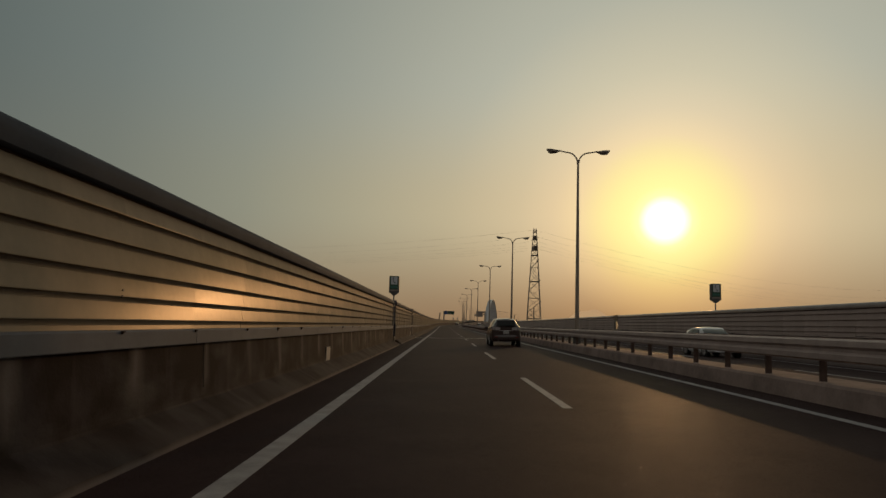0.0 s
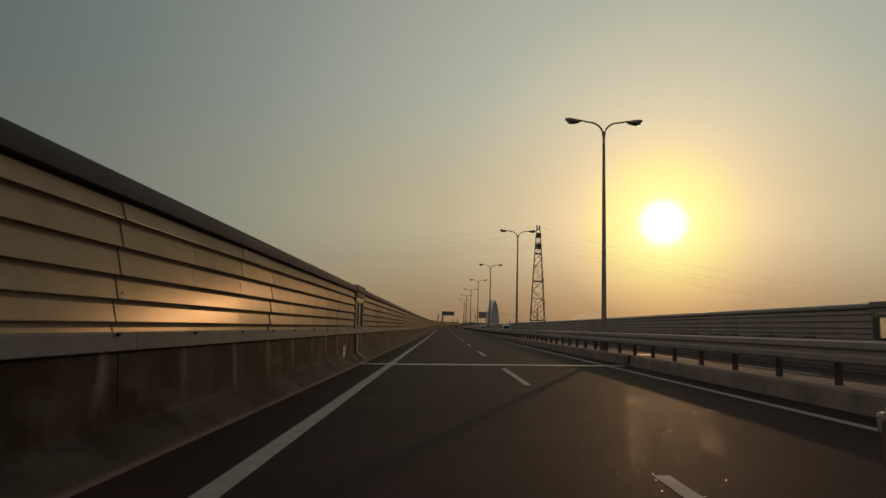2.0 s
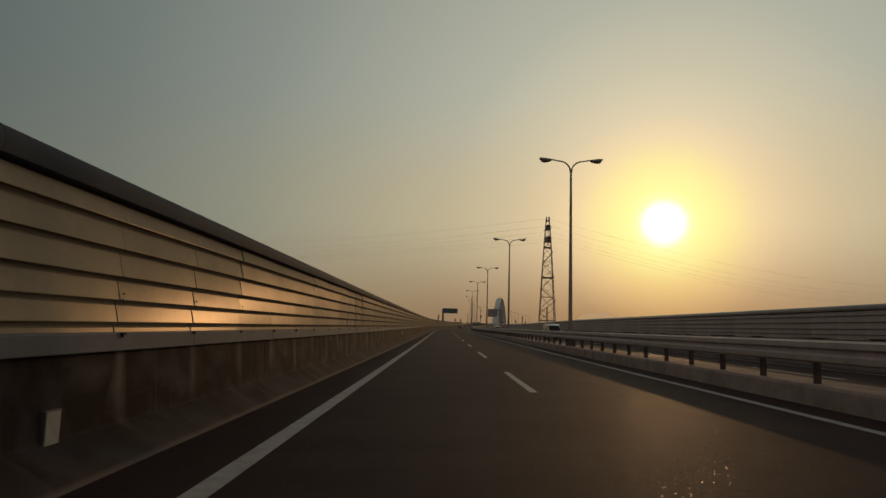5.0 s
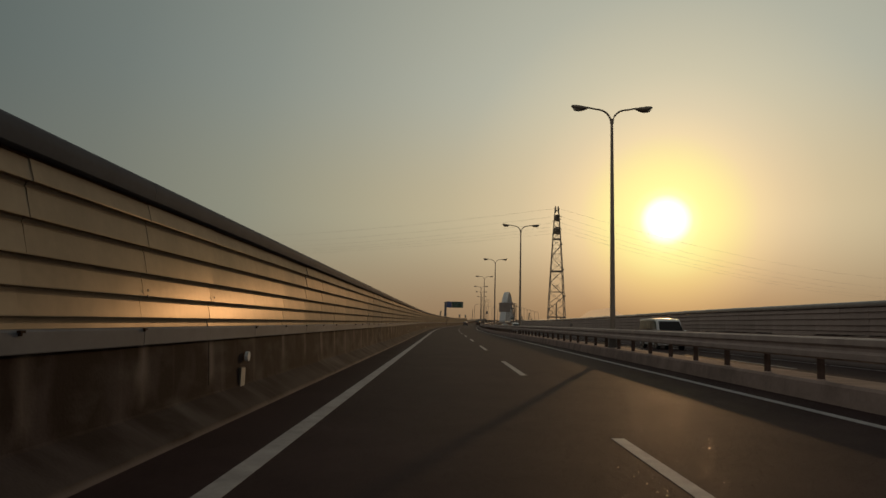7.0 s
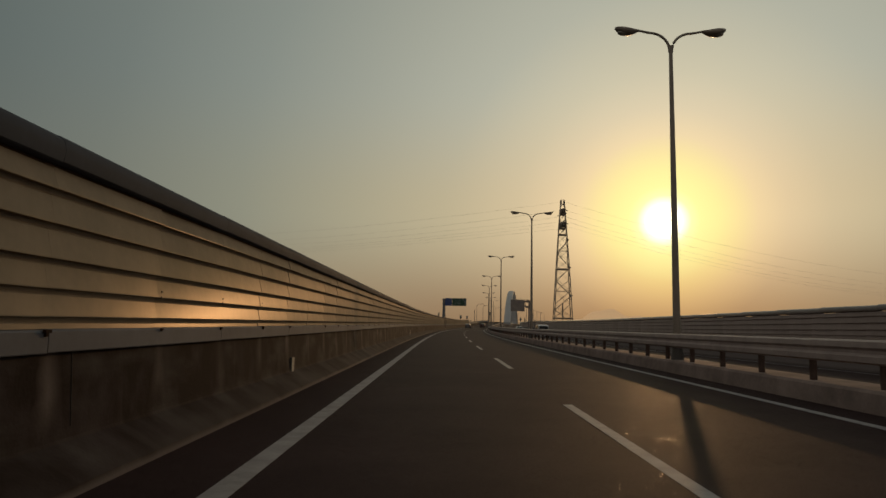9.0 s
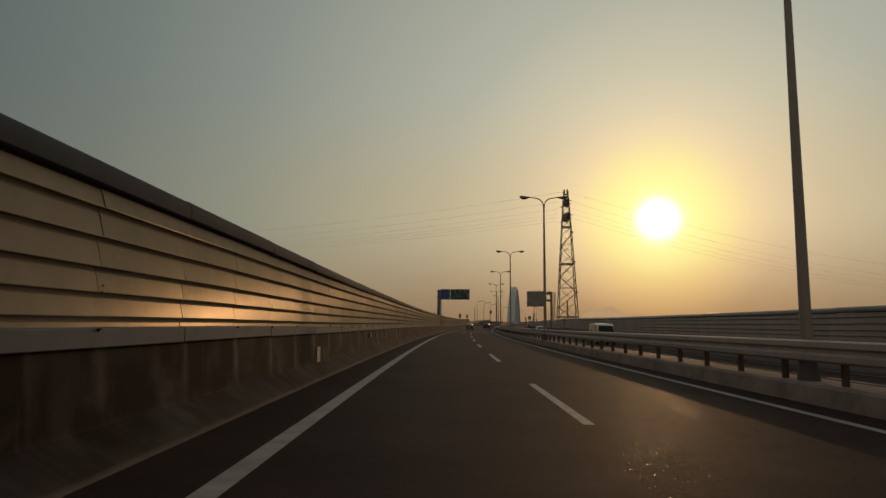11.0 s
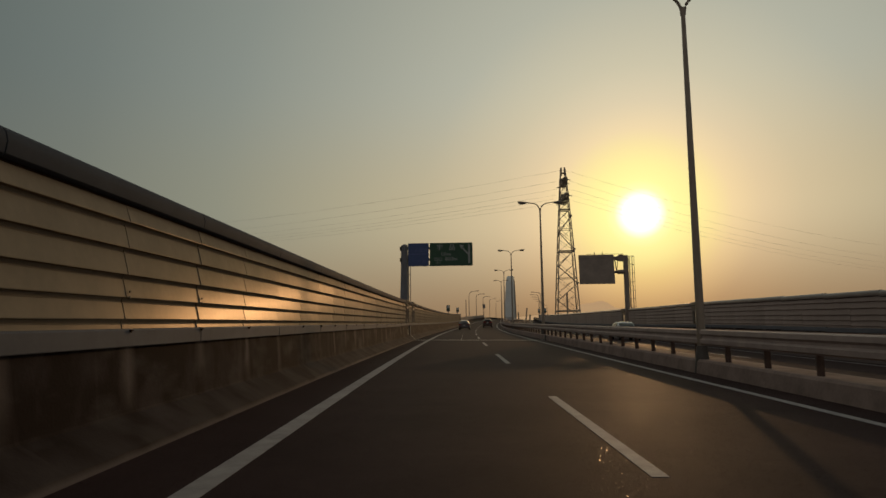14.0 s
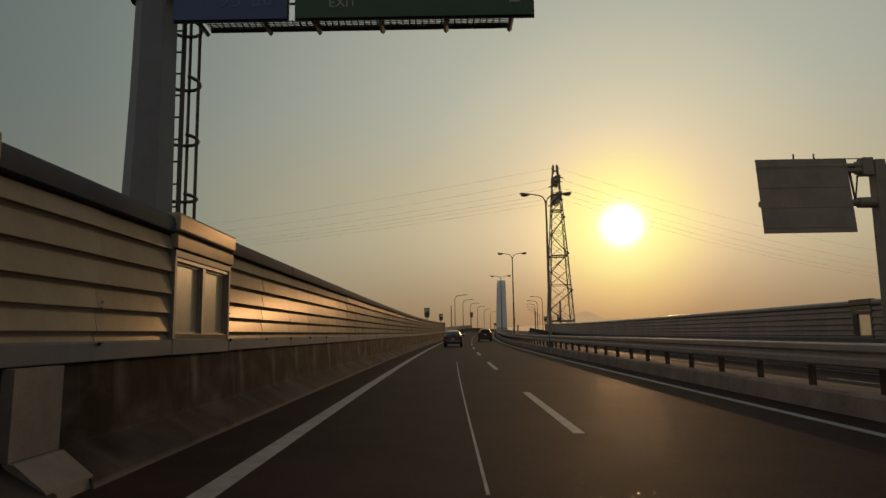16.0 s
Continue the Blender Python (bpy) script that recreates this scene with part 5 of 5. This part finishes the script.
def rounded(pts, n):
    """A rounder outline through the same points."""
    out = []
    for i in range(len(pts) - 1):
        q = [pts[max(0, i - 1)], pts[i], pts[i + 1], pts[min(len(pts) - 1, i + 2)]]
        for k in range(n):
            out.append(tuple(catmull(q[0][c], q[1][c], q[2][c], q[3][c], k / n) for c in (0, 1)))
    return out + [pts[-1]]


def lerp_stations(stations, y):
    """The car's section at y, running softly from station to station."""
    last = len(stations) - 1
    for i in range(last):
        a, b = stations[i], stations[i + 1]
        if a[0] <= y <= b[0]:
            g = (y - a[0]) / (b[0] - a[0])
            p, q = stations[max(0, i - 1)], stations[min(last, i + 2)]
            return [catmull(p[c], a[c], b[c], q[c], g) for c in range(len(a))]
    return list(stations[-1] if y > stations[-1][0] else stations[0])


def car(name, m, label, stations, rear_axle, front_axle, wheel_r, paint, pillars, rear_glass, front_glass, category="car", lens=None, spoiler=True, steel_rims=False, group="", lamp_up=0.0, plate_drop=0.0):
    """stations: y, half widths (low, mid, belt, top), heights (low, mid, belt, top), crown."""
    t = thing(name, m, label, category, group=group)
    bm = bmesh.new()
    rings = []
    for y in smooth_steps([st[0] for st in stations], 4):
        wl, wm, wb, wt, zl, zm, zb, zt, cr = lerp_stations(stations, y)[1:]
        h = rounded(outline_ring(wl, wm, wb, wt, zl, zm, zb, zt, cr), 3)
        full = [(-x, z) for x, z in h] + [(x, z) for x, z in reversed(h[:-1])]
        rings.append([bm.verts.new((x, y, z)) for x, z in full])
    k = len(rings[0])
    for r0, r1 in zip(rings, rings[1:]):
        for j in range(k):
            bm.faces.new((r0[j], r0[(j + 1) % k], r1[(j + 1) % k], r1[j]))
    bm.faces.new(rings[0])
    bm.faces.new(rings[-1])
    body = part("body", bm, paint, t, smooth=50)

    def side_pt(y, g, sgn, off=0.030):
        s = lerp_stations(stations, y)
        wb, wt, zb, zt = s[3] * 0.985, s[4], s[7] + 0.02, s[8] - 0.05
        return Vector((sgn * (wb + (wt - wb) * g + off), y, zb + (zt - zb) * g))

    for sgn in (-1, 1):
        bm = bmesh.new()                    # black surround that joins the side windows
        ends = (pillars[0][0] - 0.05, pillars[-1][1] + 0.05, pillars[-1][2] + 0.04, pillars[0][3] - 0.04)
        lo = [side_pt(ends[0] + (ends[1] - ends[0]) * i / 12, 0.04, sgn, 0.018) for i in range(13)]
        hi = [side_pt(ends[3] + (ends[2] - ends[3]) * i / 12, 0.95, sgn, 0.018) for i in range(13)]
        front = [[bm.verts.new(q) for q in r] for r in (lo, hi)]
        inner = [[bm.verts.new(q - Vector((sgn * 0.03, 0, 0))) for q in r] for r in (lo, hi)]
        for i in range(12):
            bm.faces.new((front[0][i], front[0][i + 1], front[1][i + 1], front[1][i]))
            for r0, r1 in zip(front, inner):
                bm.faces.new((r0[i], r0[i + 1], r1[i + 1], r1[i]))
        part("window_surround", bm, GLASS_DARK, t)
        for y0, y1, y2, y3 in pillars:      # window corners: lower rear, lower front, upper front, upper rear
            bm = bmesh.new()
            n = 6
            lo = [side_pt(y0 + (y1 - y0) * i / n, 0.08, sgn) for i in range(n + 1)]
            hi = [side_pt(y3 + (y2 - y3) * i / n, 0.90, sgn) for i in range(n + 1)]
            vl, vh = [bm.verts.new(p) for p in lo], [bm.verts.new(p) for p in hi]
            wl_, wh_ = [bm.verts.new(p - Vector((sgn * 0.02, 0, 0))) for p in lo], [bm.verts.new(p - Vector((sgn * 0.02, 0, 0))) for p in hi]
            for i in range(n):
                bm.faces.new((vl[i], vl[i + 1], vh[i + 1], vh[i]))
                bm.faces.new((vl[i], vl[i + 1], wl_[i + 1], wl_[i]))
                bm.faces.new((vh[i], vh[i + 1], wh_[i + 1], wh_[i]))
            part("side_window", bm, GLASS_DARK, t)
        for ya in (rear_axle, front_axle):
            wm = lerp_stations(stations, ya)[2]
            bm = bmesh.new()
            tube(bm, [(sgn * (wm - 0.18), ya, wheel_r + 0.02), (sgn * (wm + 0.004), ya, wheel_r + 0.02)], wheel_r + 0.055, 28)
            part("wheel_arch", bm, BLACK, t, smooth=40)
            wheel = part("wheel", box(bmesh.new(), sgn * (wm - 0.12) - 0.02, sgn * (wm - 0.12) + 0.02, ya - 0.04, ya + 0.04, wheel_r - 0.04, wheel_r + 0.04), BLACK, t)
            bm = bmesh.new()
            x0, x1 = sgn * (wm - 0.21), sgn * (wm + 0.012)
            tube(bm, [(x0, ya, wheel_r), (x0 + sgn * 0.02, ya, wheel_r), (x1 - sgn * 0.02, ya, wheel_r), (x1, ya, wheel_r)], [wheel_r - 0.03, wheel_r, wheel_r, wheel_r - 0.03], 28)
            part("tyre", bm, BLACK, wheel, smooth=40)
            bm = bmesh.new()
            tube(bm, [(x1 - sgn * 0.01, ya, wheel_r), (x1 + sgn * 0.005, ya, wheel_r)], [wheel_r * 0.20, wheel_r * 0.16], 14)
            for q in range(7):
                a = q * math.tau / 7
                d = Vector((0, math.cos(a), math.sin(a)))
                c = Vector((x1 - sgn * 0.002, ya, wheel_r))
                bar(bm, c + d * 0.03, c + d * wheel_r * 0.68, 0.045)
            tube(bm, [(x1 - sgn * 0.012, ya, wheel_r), (x1 + sgn * 0.003, ya, wheel_r)], [wheel_r * 0.72, wheel_r * 0.70], 24)
            part("rim", bm, SIGNBACK if steel_rims else ALLOY, wheel, smooth=30)
        # mirror
        ym = pillars[-1][1] + 0.02
        zb = lerp_stations(stations, ym)[7]
        wb = lerp_stations(stations, ym)[3]
        bm = bmesh.new()
        bmesh.ops.create_uvsphere(bm, u_segments=12, v_segments=8, radius=1, matrix=Matrix.Translation((sgn * (wb + 0.12), ym, zb + 0.10)) @ Matrix.Diagonal((0.12, 0.07, 0.085, 1)))
        part("mirror", bm, paint, t, smooth=60)
        bm = bmesh.new()
        y_h = (pillars[0][0] + pillars[0][1]) / 2
        for yy in (y_h, pillars[-1][0] + 0.15):
            wv = lerp_stations(stations, yy)[2]
            box(bm, min(sgn * wv * 0.99, sgn * (wv * 0.99 + 0.035)), max(sgn * wv * 0.99, sgn * (wv * 0.99 + 0.035)), yy - 0.1, yy + 0.1, zb - 0.12, zb - 0.085, 0.006)
        part("door_handles", bm, paint, t)
        ws = lerp_stations(stations, 0)[2]
        zm = lerp_stations(stations, 0)[6]
        part("side_trim", box(bmesh.new(), min(sgn * ws, sgn * (ws + 0.012)), max(sgn * ws, sgn * (ws + 0.012)), rear_axle + wheel_r + 0.15, front_axle - wheel_r - 0.1, zm - 0.03, zm, 0.004), CHROME, t)
        # tail lamp in two lenses, wrapped round the corner
        yr = stations[0][0]
        s0 = stations[0]
        zl0 = s0[7] - 0.02 + lamp_up
        corner = lambda d: (lerp_stations(stations, yr + d)[2] + lerp_stations(stations, yr + d)[3]) / 2 + 0.016
        path = [(s0[3] - 0.30, yr - 0.012), (s0[3] - 0.15, yr - 0.010), (s0[3] - 0.03, yr - 0.006), (corner(0.035), yr + 0.030), (corner(0.11), yr + 0.105), (corner(0.30), yr + 0.30)]
        lows = [-0.13, -0.16, -0.17, -0.16, -0.14, -0.06]
        tops = [-0.01, 0.01, 0.015, 0.018, 0.018, 0.015]
        for c0, c1 in ((0, 1), (1, 5)):
            bm = bmesh.new()
            grid = []
            for c in range(c0, c1 + 1):
                x, y = path[c]
                x -= 0.008 if (c == c1 and c1 == 1) else 0.0
                grid.append([bm.verts.new((sgn * x, y, zl0 + lows[c] + (tops[c] - lows[c]) * r / 3)) for r in range(4)])
            for ca, cb in zip(grid, grid[1:]):
                for r in range(3):
                    bm.faces.new((ca[r], cb[r], cb[r + 1], ca[r + 1]))
            ex = bmesh.ops.extrude_face_region(bm, geom=list(bm.faces))
            for v in [e for e in ex["geom"] if isinstance(e, bmesh.types.BMVert)]:
                v.co.x -= sgn * 0.03
                v.co.y += 0.03
            part("tail_lamp", bm, lens or REDLENS, t, smooth=50)
        yf = stations[-1][0]
        sf = lerp_stations(stations, yf - 0.15)
        part("headlamp", box(bmesh.new(), sgn * sf[2] * 0.72 - 0.17, sgn * sf[2] * 0.72 + 0.17, yf - 0.2, yf - 0.0 + 0.012, sf[7] - 0.24, sf[7] - 0.09, 0.03), CLEARLENS, t)

    def cross_glass(nm, spec):
        """A window across the car: (y, z, half width) at its lower and upper edges."""
        (ya, za, wa), (yb, zb_, wb_) = spec
        bm = bmesh.new()
        d = -1 if nm == "rear_window" else 1
        n = 8
        lo, hi = [], []
        for i in range(n + 1):
            g = -1 + 2 * i / n
            bow = 0.05 * (1 - g * g)
            lo.append(bm.verts.new((g * wa, ya + d * bow, za)))
            hi.append(bm.verts.new((g * wb_, yb + d * bow, zb_)))
        for i in range(n):
            bm.faces.new((lo[i], lo[i + 1], hi[i + 1], hi[i]))
        r = bmesh.ops.extrude_face_region(bm, geom=list(bm.faces))
        for v in [e for e in r["geom"] if isinstance(e, bmesh.types.BMVert)]:
            v.co.y -= d * 0.02
        return part(nm, bm, GLASS_DARK, t, smooth=40)

    cross_glass("rear_window", rear_glass)
    cross_glass("windscreen", front_glass)
    yr, s0 = stations[0][0], stations[0]
    zp = s0[7] - 0.33 - lamp_up * 0.6 - plate_drop
    bm = bmesh.new()               # a bowed bumper that wraps both corners
    wide = lerp_stations(stations, yr + 0.30)[2] + 0.015
    rows = []
    for i in range(17):
        g = -1 + i / 8
        back = yr - 0.075 + 0.42 * abs(g) ** 5
        rows.append([bm.verts.new((g * wide, back + dy, s0[5] + dz)) for dy, dz in ((0.16, -0.08), (0.03, -0.06), (0.0, 0.02), (0.0, 0.17), (0.02, 0.23), (0.10, 0.26), (0.16, 0.26))])
    for r0, r1 in zip(rows, rows[1:]):
        for j in range(6):
            bm.faces.new((r0[j], r0[j + 1], r1[j + 1], r1[j]))
    part("bumper", bm, paint, t, smooth=35)
    pl = part("number_plate", box(bmesh.new(), -0.165, 0.165, yr - 0.03, yr - 0.012, zp, zp + 0.165, 0.004), PLATE, t)
    for x in (-0.09, -0.03, 0.04, 0.1):
        part("bar", box(bmesh.new(), x - 0.02, x + 0.02, yr - 0.034, yr - 0.03, zp + 0.03, zp + 0.10), SIGNBACK, pl)
    for x in (-0.62, 0.62):
        part("rear_reflector", box(bmesh.new(), x - 0.09, x + 0.09, yr - 0.082, yr - 0.05, s0[5] + 0.10, s0[5] + 0.135, 0.004), REDLENS, t)
    part("tailgate_trim", box(bmesh.new(), -0.42, 0.42, yr - 0.03, yr + 0.02, zp + 0.19, zp + 0.215, 0.004), CHROME, t)
    part("exhaust", tube(bmesh.new(), [(-0.45, yr - 0.07, s0[5] - 0.09), (-0.45, yr + 0.3, s0[5] - 0.09)], 0.04, 10), DARKSTEEL, t)
    part("underbody", box(bmesh.new(), -s0[2] * 0.8, s0[2] * 0.8, yr + 0.25, stations[-1][0] - 0.3, s0[5] - 0.07, s0[5] + 0.1), BLACK, t)
    if spoiler:
        (ya, za, wa), (yb, zb_, wb_) = rear_glass
        bm = bmesh.new()
        box(bm, -wb_ - 0.03, wb_ + 0.03, yb - 0.13, yb + 0.16, zb_ + 0.012, zb_ + 0.055, 0.018)
        for v in bm.verts:                  # bowed over the tailgate
            g = v.co.x / (wb_ + 0.03)
            v.co.z -= 0.045 * g * g
            v.co.y += 0.07 * g * g
        part("spoiler", bm, paint, t, smooth=50)
        part("antenna", tube(bmesh.new(), [(0.15, yb + 0.25, zb_ + 0.05), (0.15, yb + 0.16, zb_ + 0.10)], [0.025, 0.012], 6), BLACK, t)
        part("wiper", bar(bmesh.new(), (-0.05, ya - 0.05, za + 0.05), (0.35, ya - 0.04, za + 0.09), 0.018), BLACK, t)
    return t


# y, half widths (low, mid, belt, top), heights (low, mid, belt, top), crown
SUV = [(-2.40, 0.60, 0.68, 0.66, 0.52, 0.46, 0.70, 1.17, 1.22, 0.02), (-2.37, 0.68, 0.77, 0.745, 0.56, 0.40, 0.69, 1.18, 1.26, 0.02), (-2.30, 0.73, 0.835, 0.80, 0.585, 0.34, 0.67, 1.18, 1.33, 0.02), (-2.12, 0.78, 0.885, 0.85, 0.58, 0.30, 0.64, 1.16, 1.52, 0.025), (-1.92, 0.79, 0.905, 0.87, 0.575, 0.29, 0.62, 1.13, 1.62, 0.03),
       (-1.35, 0.80, 0.925, 0.875, 0.59, 0.27, 0.60, 1.09, 1.655, 0.035), (-0.4, 0.80, 0.905, 0.875, 0.61, 0.26, 0.58, 1.05, 1.665, 0.035), (0.35, 0.80, 0.905, 0.87, 0.61, 0.25, 0.58, 1.03, 1.60, 0.035),
       (0.75, 0.80, 0.91, 0.87, 0.69, 0.25, 0.58, 1.01, 1.36, 0.03), (1.15, 0.80, 0.915, 0.86, 0.73, 0.26, 0.58, 0.99, 1.07, 0.03), (1.8, 0.78, 0.89, 0.84, 0.73, 0.26, 0.58, 0.92, 0.98, 0.03),
       (2.2, 0.72, 0.83, 0.77, 0.65, 0.28, 0.56, 0.82, 0.88, 0.02), (2.36, 0.62, 0.70, 0.66, 0.56, 0.32, 0.52, 0.72, 0.78, 0.01)]
SUV_WIN = [(-1.55, -1.28, -1.30, -1.36), (-1.22, -0.42, -0.42, -1.20), (-0.32, 0.70, 0.22, -0.32)]
car("suv", on_road(42.85, 3.77, 0.0, 0, 1), "black five-door off-road car with chrome trim and alloy wheels", SUV, -1.42, 1.30, 0.36, CARBLACK, SUV_WIN,
    ((-2.425, 1.235, 0.575), (-2.115, 1.57, 0.50)), ((1.08, 1.06, 0.72), (0.48, 1.52, 0.62)), category="car", lens=SMOKELENS, plate_drop=0.09)

SEDAN = [(-2.15, 0.70, 0.80, 0.78, 0.66, 0.34, 0.56, 0.92, 0.97, 0.02), (-2.08, 0.74, 0.84, 0.82, 0.66, 0.28, 0.56, 0.94, 1.02, 0.02), (-1.6, 0.76, 0.86, 0.83, 0.60, 0.25, 0.54, 0.95, 1.34, 0.03),
         (-0.8, 0.76, 0.86, 0.83, 0.60, 0.23, 0.52, 0.94, 1.45, 0.03), (0.1, 0.76, 0.86, 0.83, 0.61, 0.22, 0.52, 0.93, 1.44, 0.03), (0.6, 0.76, 0.86, 0.82, 0.64, 0.22, 0.52, 0.92, 1.22, 0.03),
         (1.0, 0.76, 0.86, 0.81, 0.70, 0.22, 0.52, 0.90, 0.98, 0.03), (1.7, 0.72, 0.83, 0.77, 0.66, 0.24, 0.50, 0.80, 0.86, 0.02), (2.1, 0.58, 0.68, 0.62, 0.52, 0.28, 0.46, 0.64, 0.70, 0.01)]
SEDAN_WIN = [(-1.40, -0.62, -0.62, -1.10), (-0.54, 0.55, 0.10, -0.54)]
S_REAR, S_FRONT = ((-2.08, 1.00, 0.64), (-1.58, 1.34, 0.53)), ((1.00, 0.98, 0.65), (0.35, 1.39, 0.55))
car("hatchback", on_road(396, 0.08, 0.0, 0, 1), "silver grey hatchback driving ahead in the lane", SEDAN, -1.28, 1.28, 0.31, CARSILVER, SEDAN_WIN, S_REAR, S_FRONT)
car("sedan", on_road(345.5, 13.9, FAR_DROP * 0.68, 180, 1), "white car on the opposite carriageway behind the guard rail", SEDAN, -1.28, 1.28, 0.31, CARWHITE, SEDAN_WIN, S_REAR, S_FRONT, spoiler=False, group="oncoming cars")

VAN = [(-2.2, 0.74, 0.82, 0.82, 0.76, 0.36, 0.60, 1.10, 1.80, 0.03), (-2.12, 0.76, 0.84, 0.84, 0.78, 0.28, 0.58, 1.10, 1.88, 0.04), (0.6, 0.76, 0.84, 0.84, 0.78, 0.25, 0.58, 1.08, 1.90, 0.04),
       (1.2, 0.76, 0.84, 0.83, 0.74, 0.25, 0.58, 1.06, 1.78, 0.04), (1.75, 0.76, 0.84, 0.82, 0.72, 0.25, 0.58, 1.02, 1.18, 0.03), (2.1, 0.72, 0.82, 0.78, 0.70, 0.28, 0.55, 0.92, 0.98, 0.02), (2.2, 0.66, 0.74, 0.70, 0.62, 0.32, 0.50, 0.80, 0.86, 0.01)]
VAN_WIN = [(-2.0, -0.9, -0.9, -2.0), (-0.82, 0.3, 0.3, -0.82), (0.38, 1.5, 1.12, 0.38)]
for s, u in ((187.0, 13.9), (289.5, 13.9)):
    car("van", on_road(s, u, FAR_DROP * 0.68, 180, 1), "white box-shaped van on the opposite carriageway", VAN, -1.35, 1.35, 0.30, CARWHITE, VAN_WIN,
        ((-2.21, 1.15, 0.70), (-2.18, 1.75, 0.68)), ((1.82, 1.16, 0.71), (1.35, 1.75, 0.64)), category="van", spoiler=False, steel_rims=True, group="oncoming vans")
car("sedan", on_road(35.0, 13.9, FAR_DROP * 0.68, 180, 1), "white car on the opposite carriageway behind the guard rail", SEDAN, -1.28, 1.28, 0.31, CARWHITE, SEDAN_WIN, S_REAR, S_FRONT, spoiler=False, group="oncoming cars")
# Added second copy of the black off-road car, at its later place ahead.
car("hatchback", on_road(424, 3.75, 0.0, 0, 1), "black off-road car again, far ahead beside the lane line", SUV, -1.42, 1.30, 0.36, CARBLACK, SUV_WIN, ((-2.425, 1.235, 0.575), (-2.115, 1.57, 0.50)), ((1.08, 1.06, 0.72), (0.48, 1.52, 0.62)), lens=REDLENS)
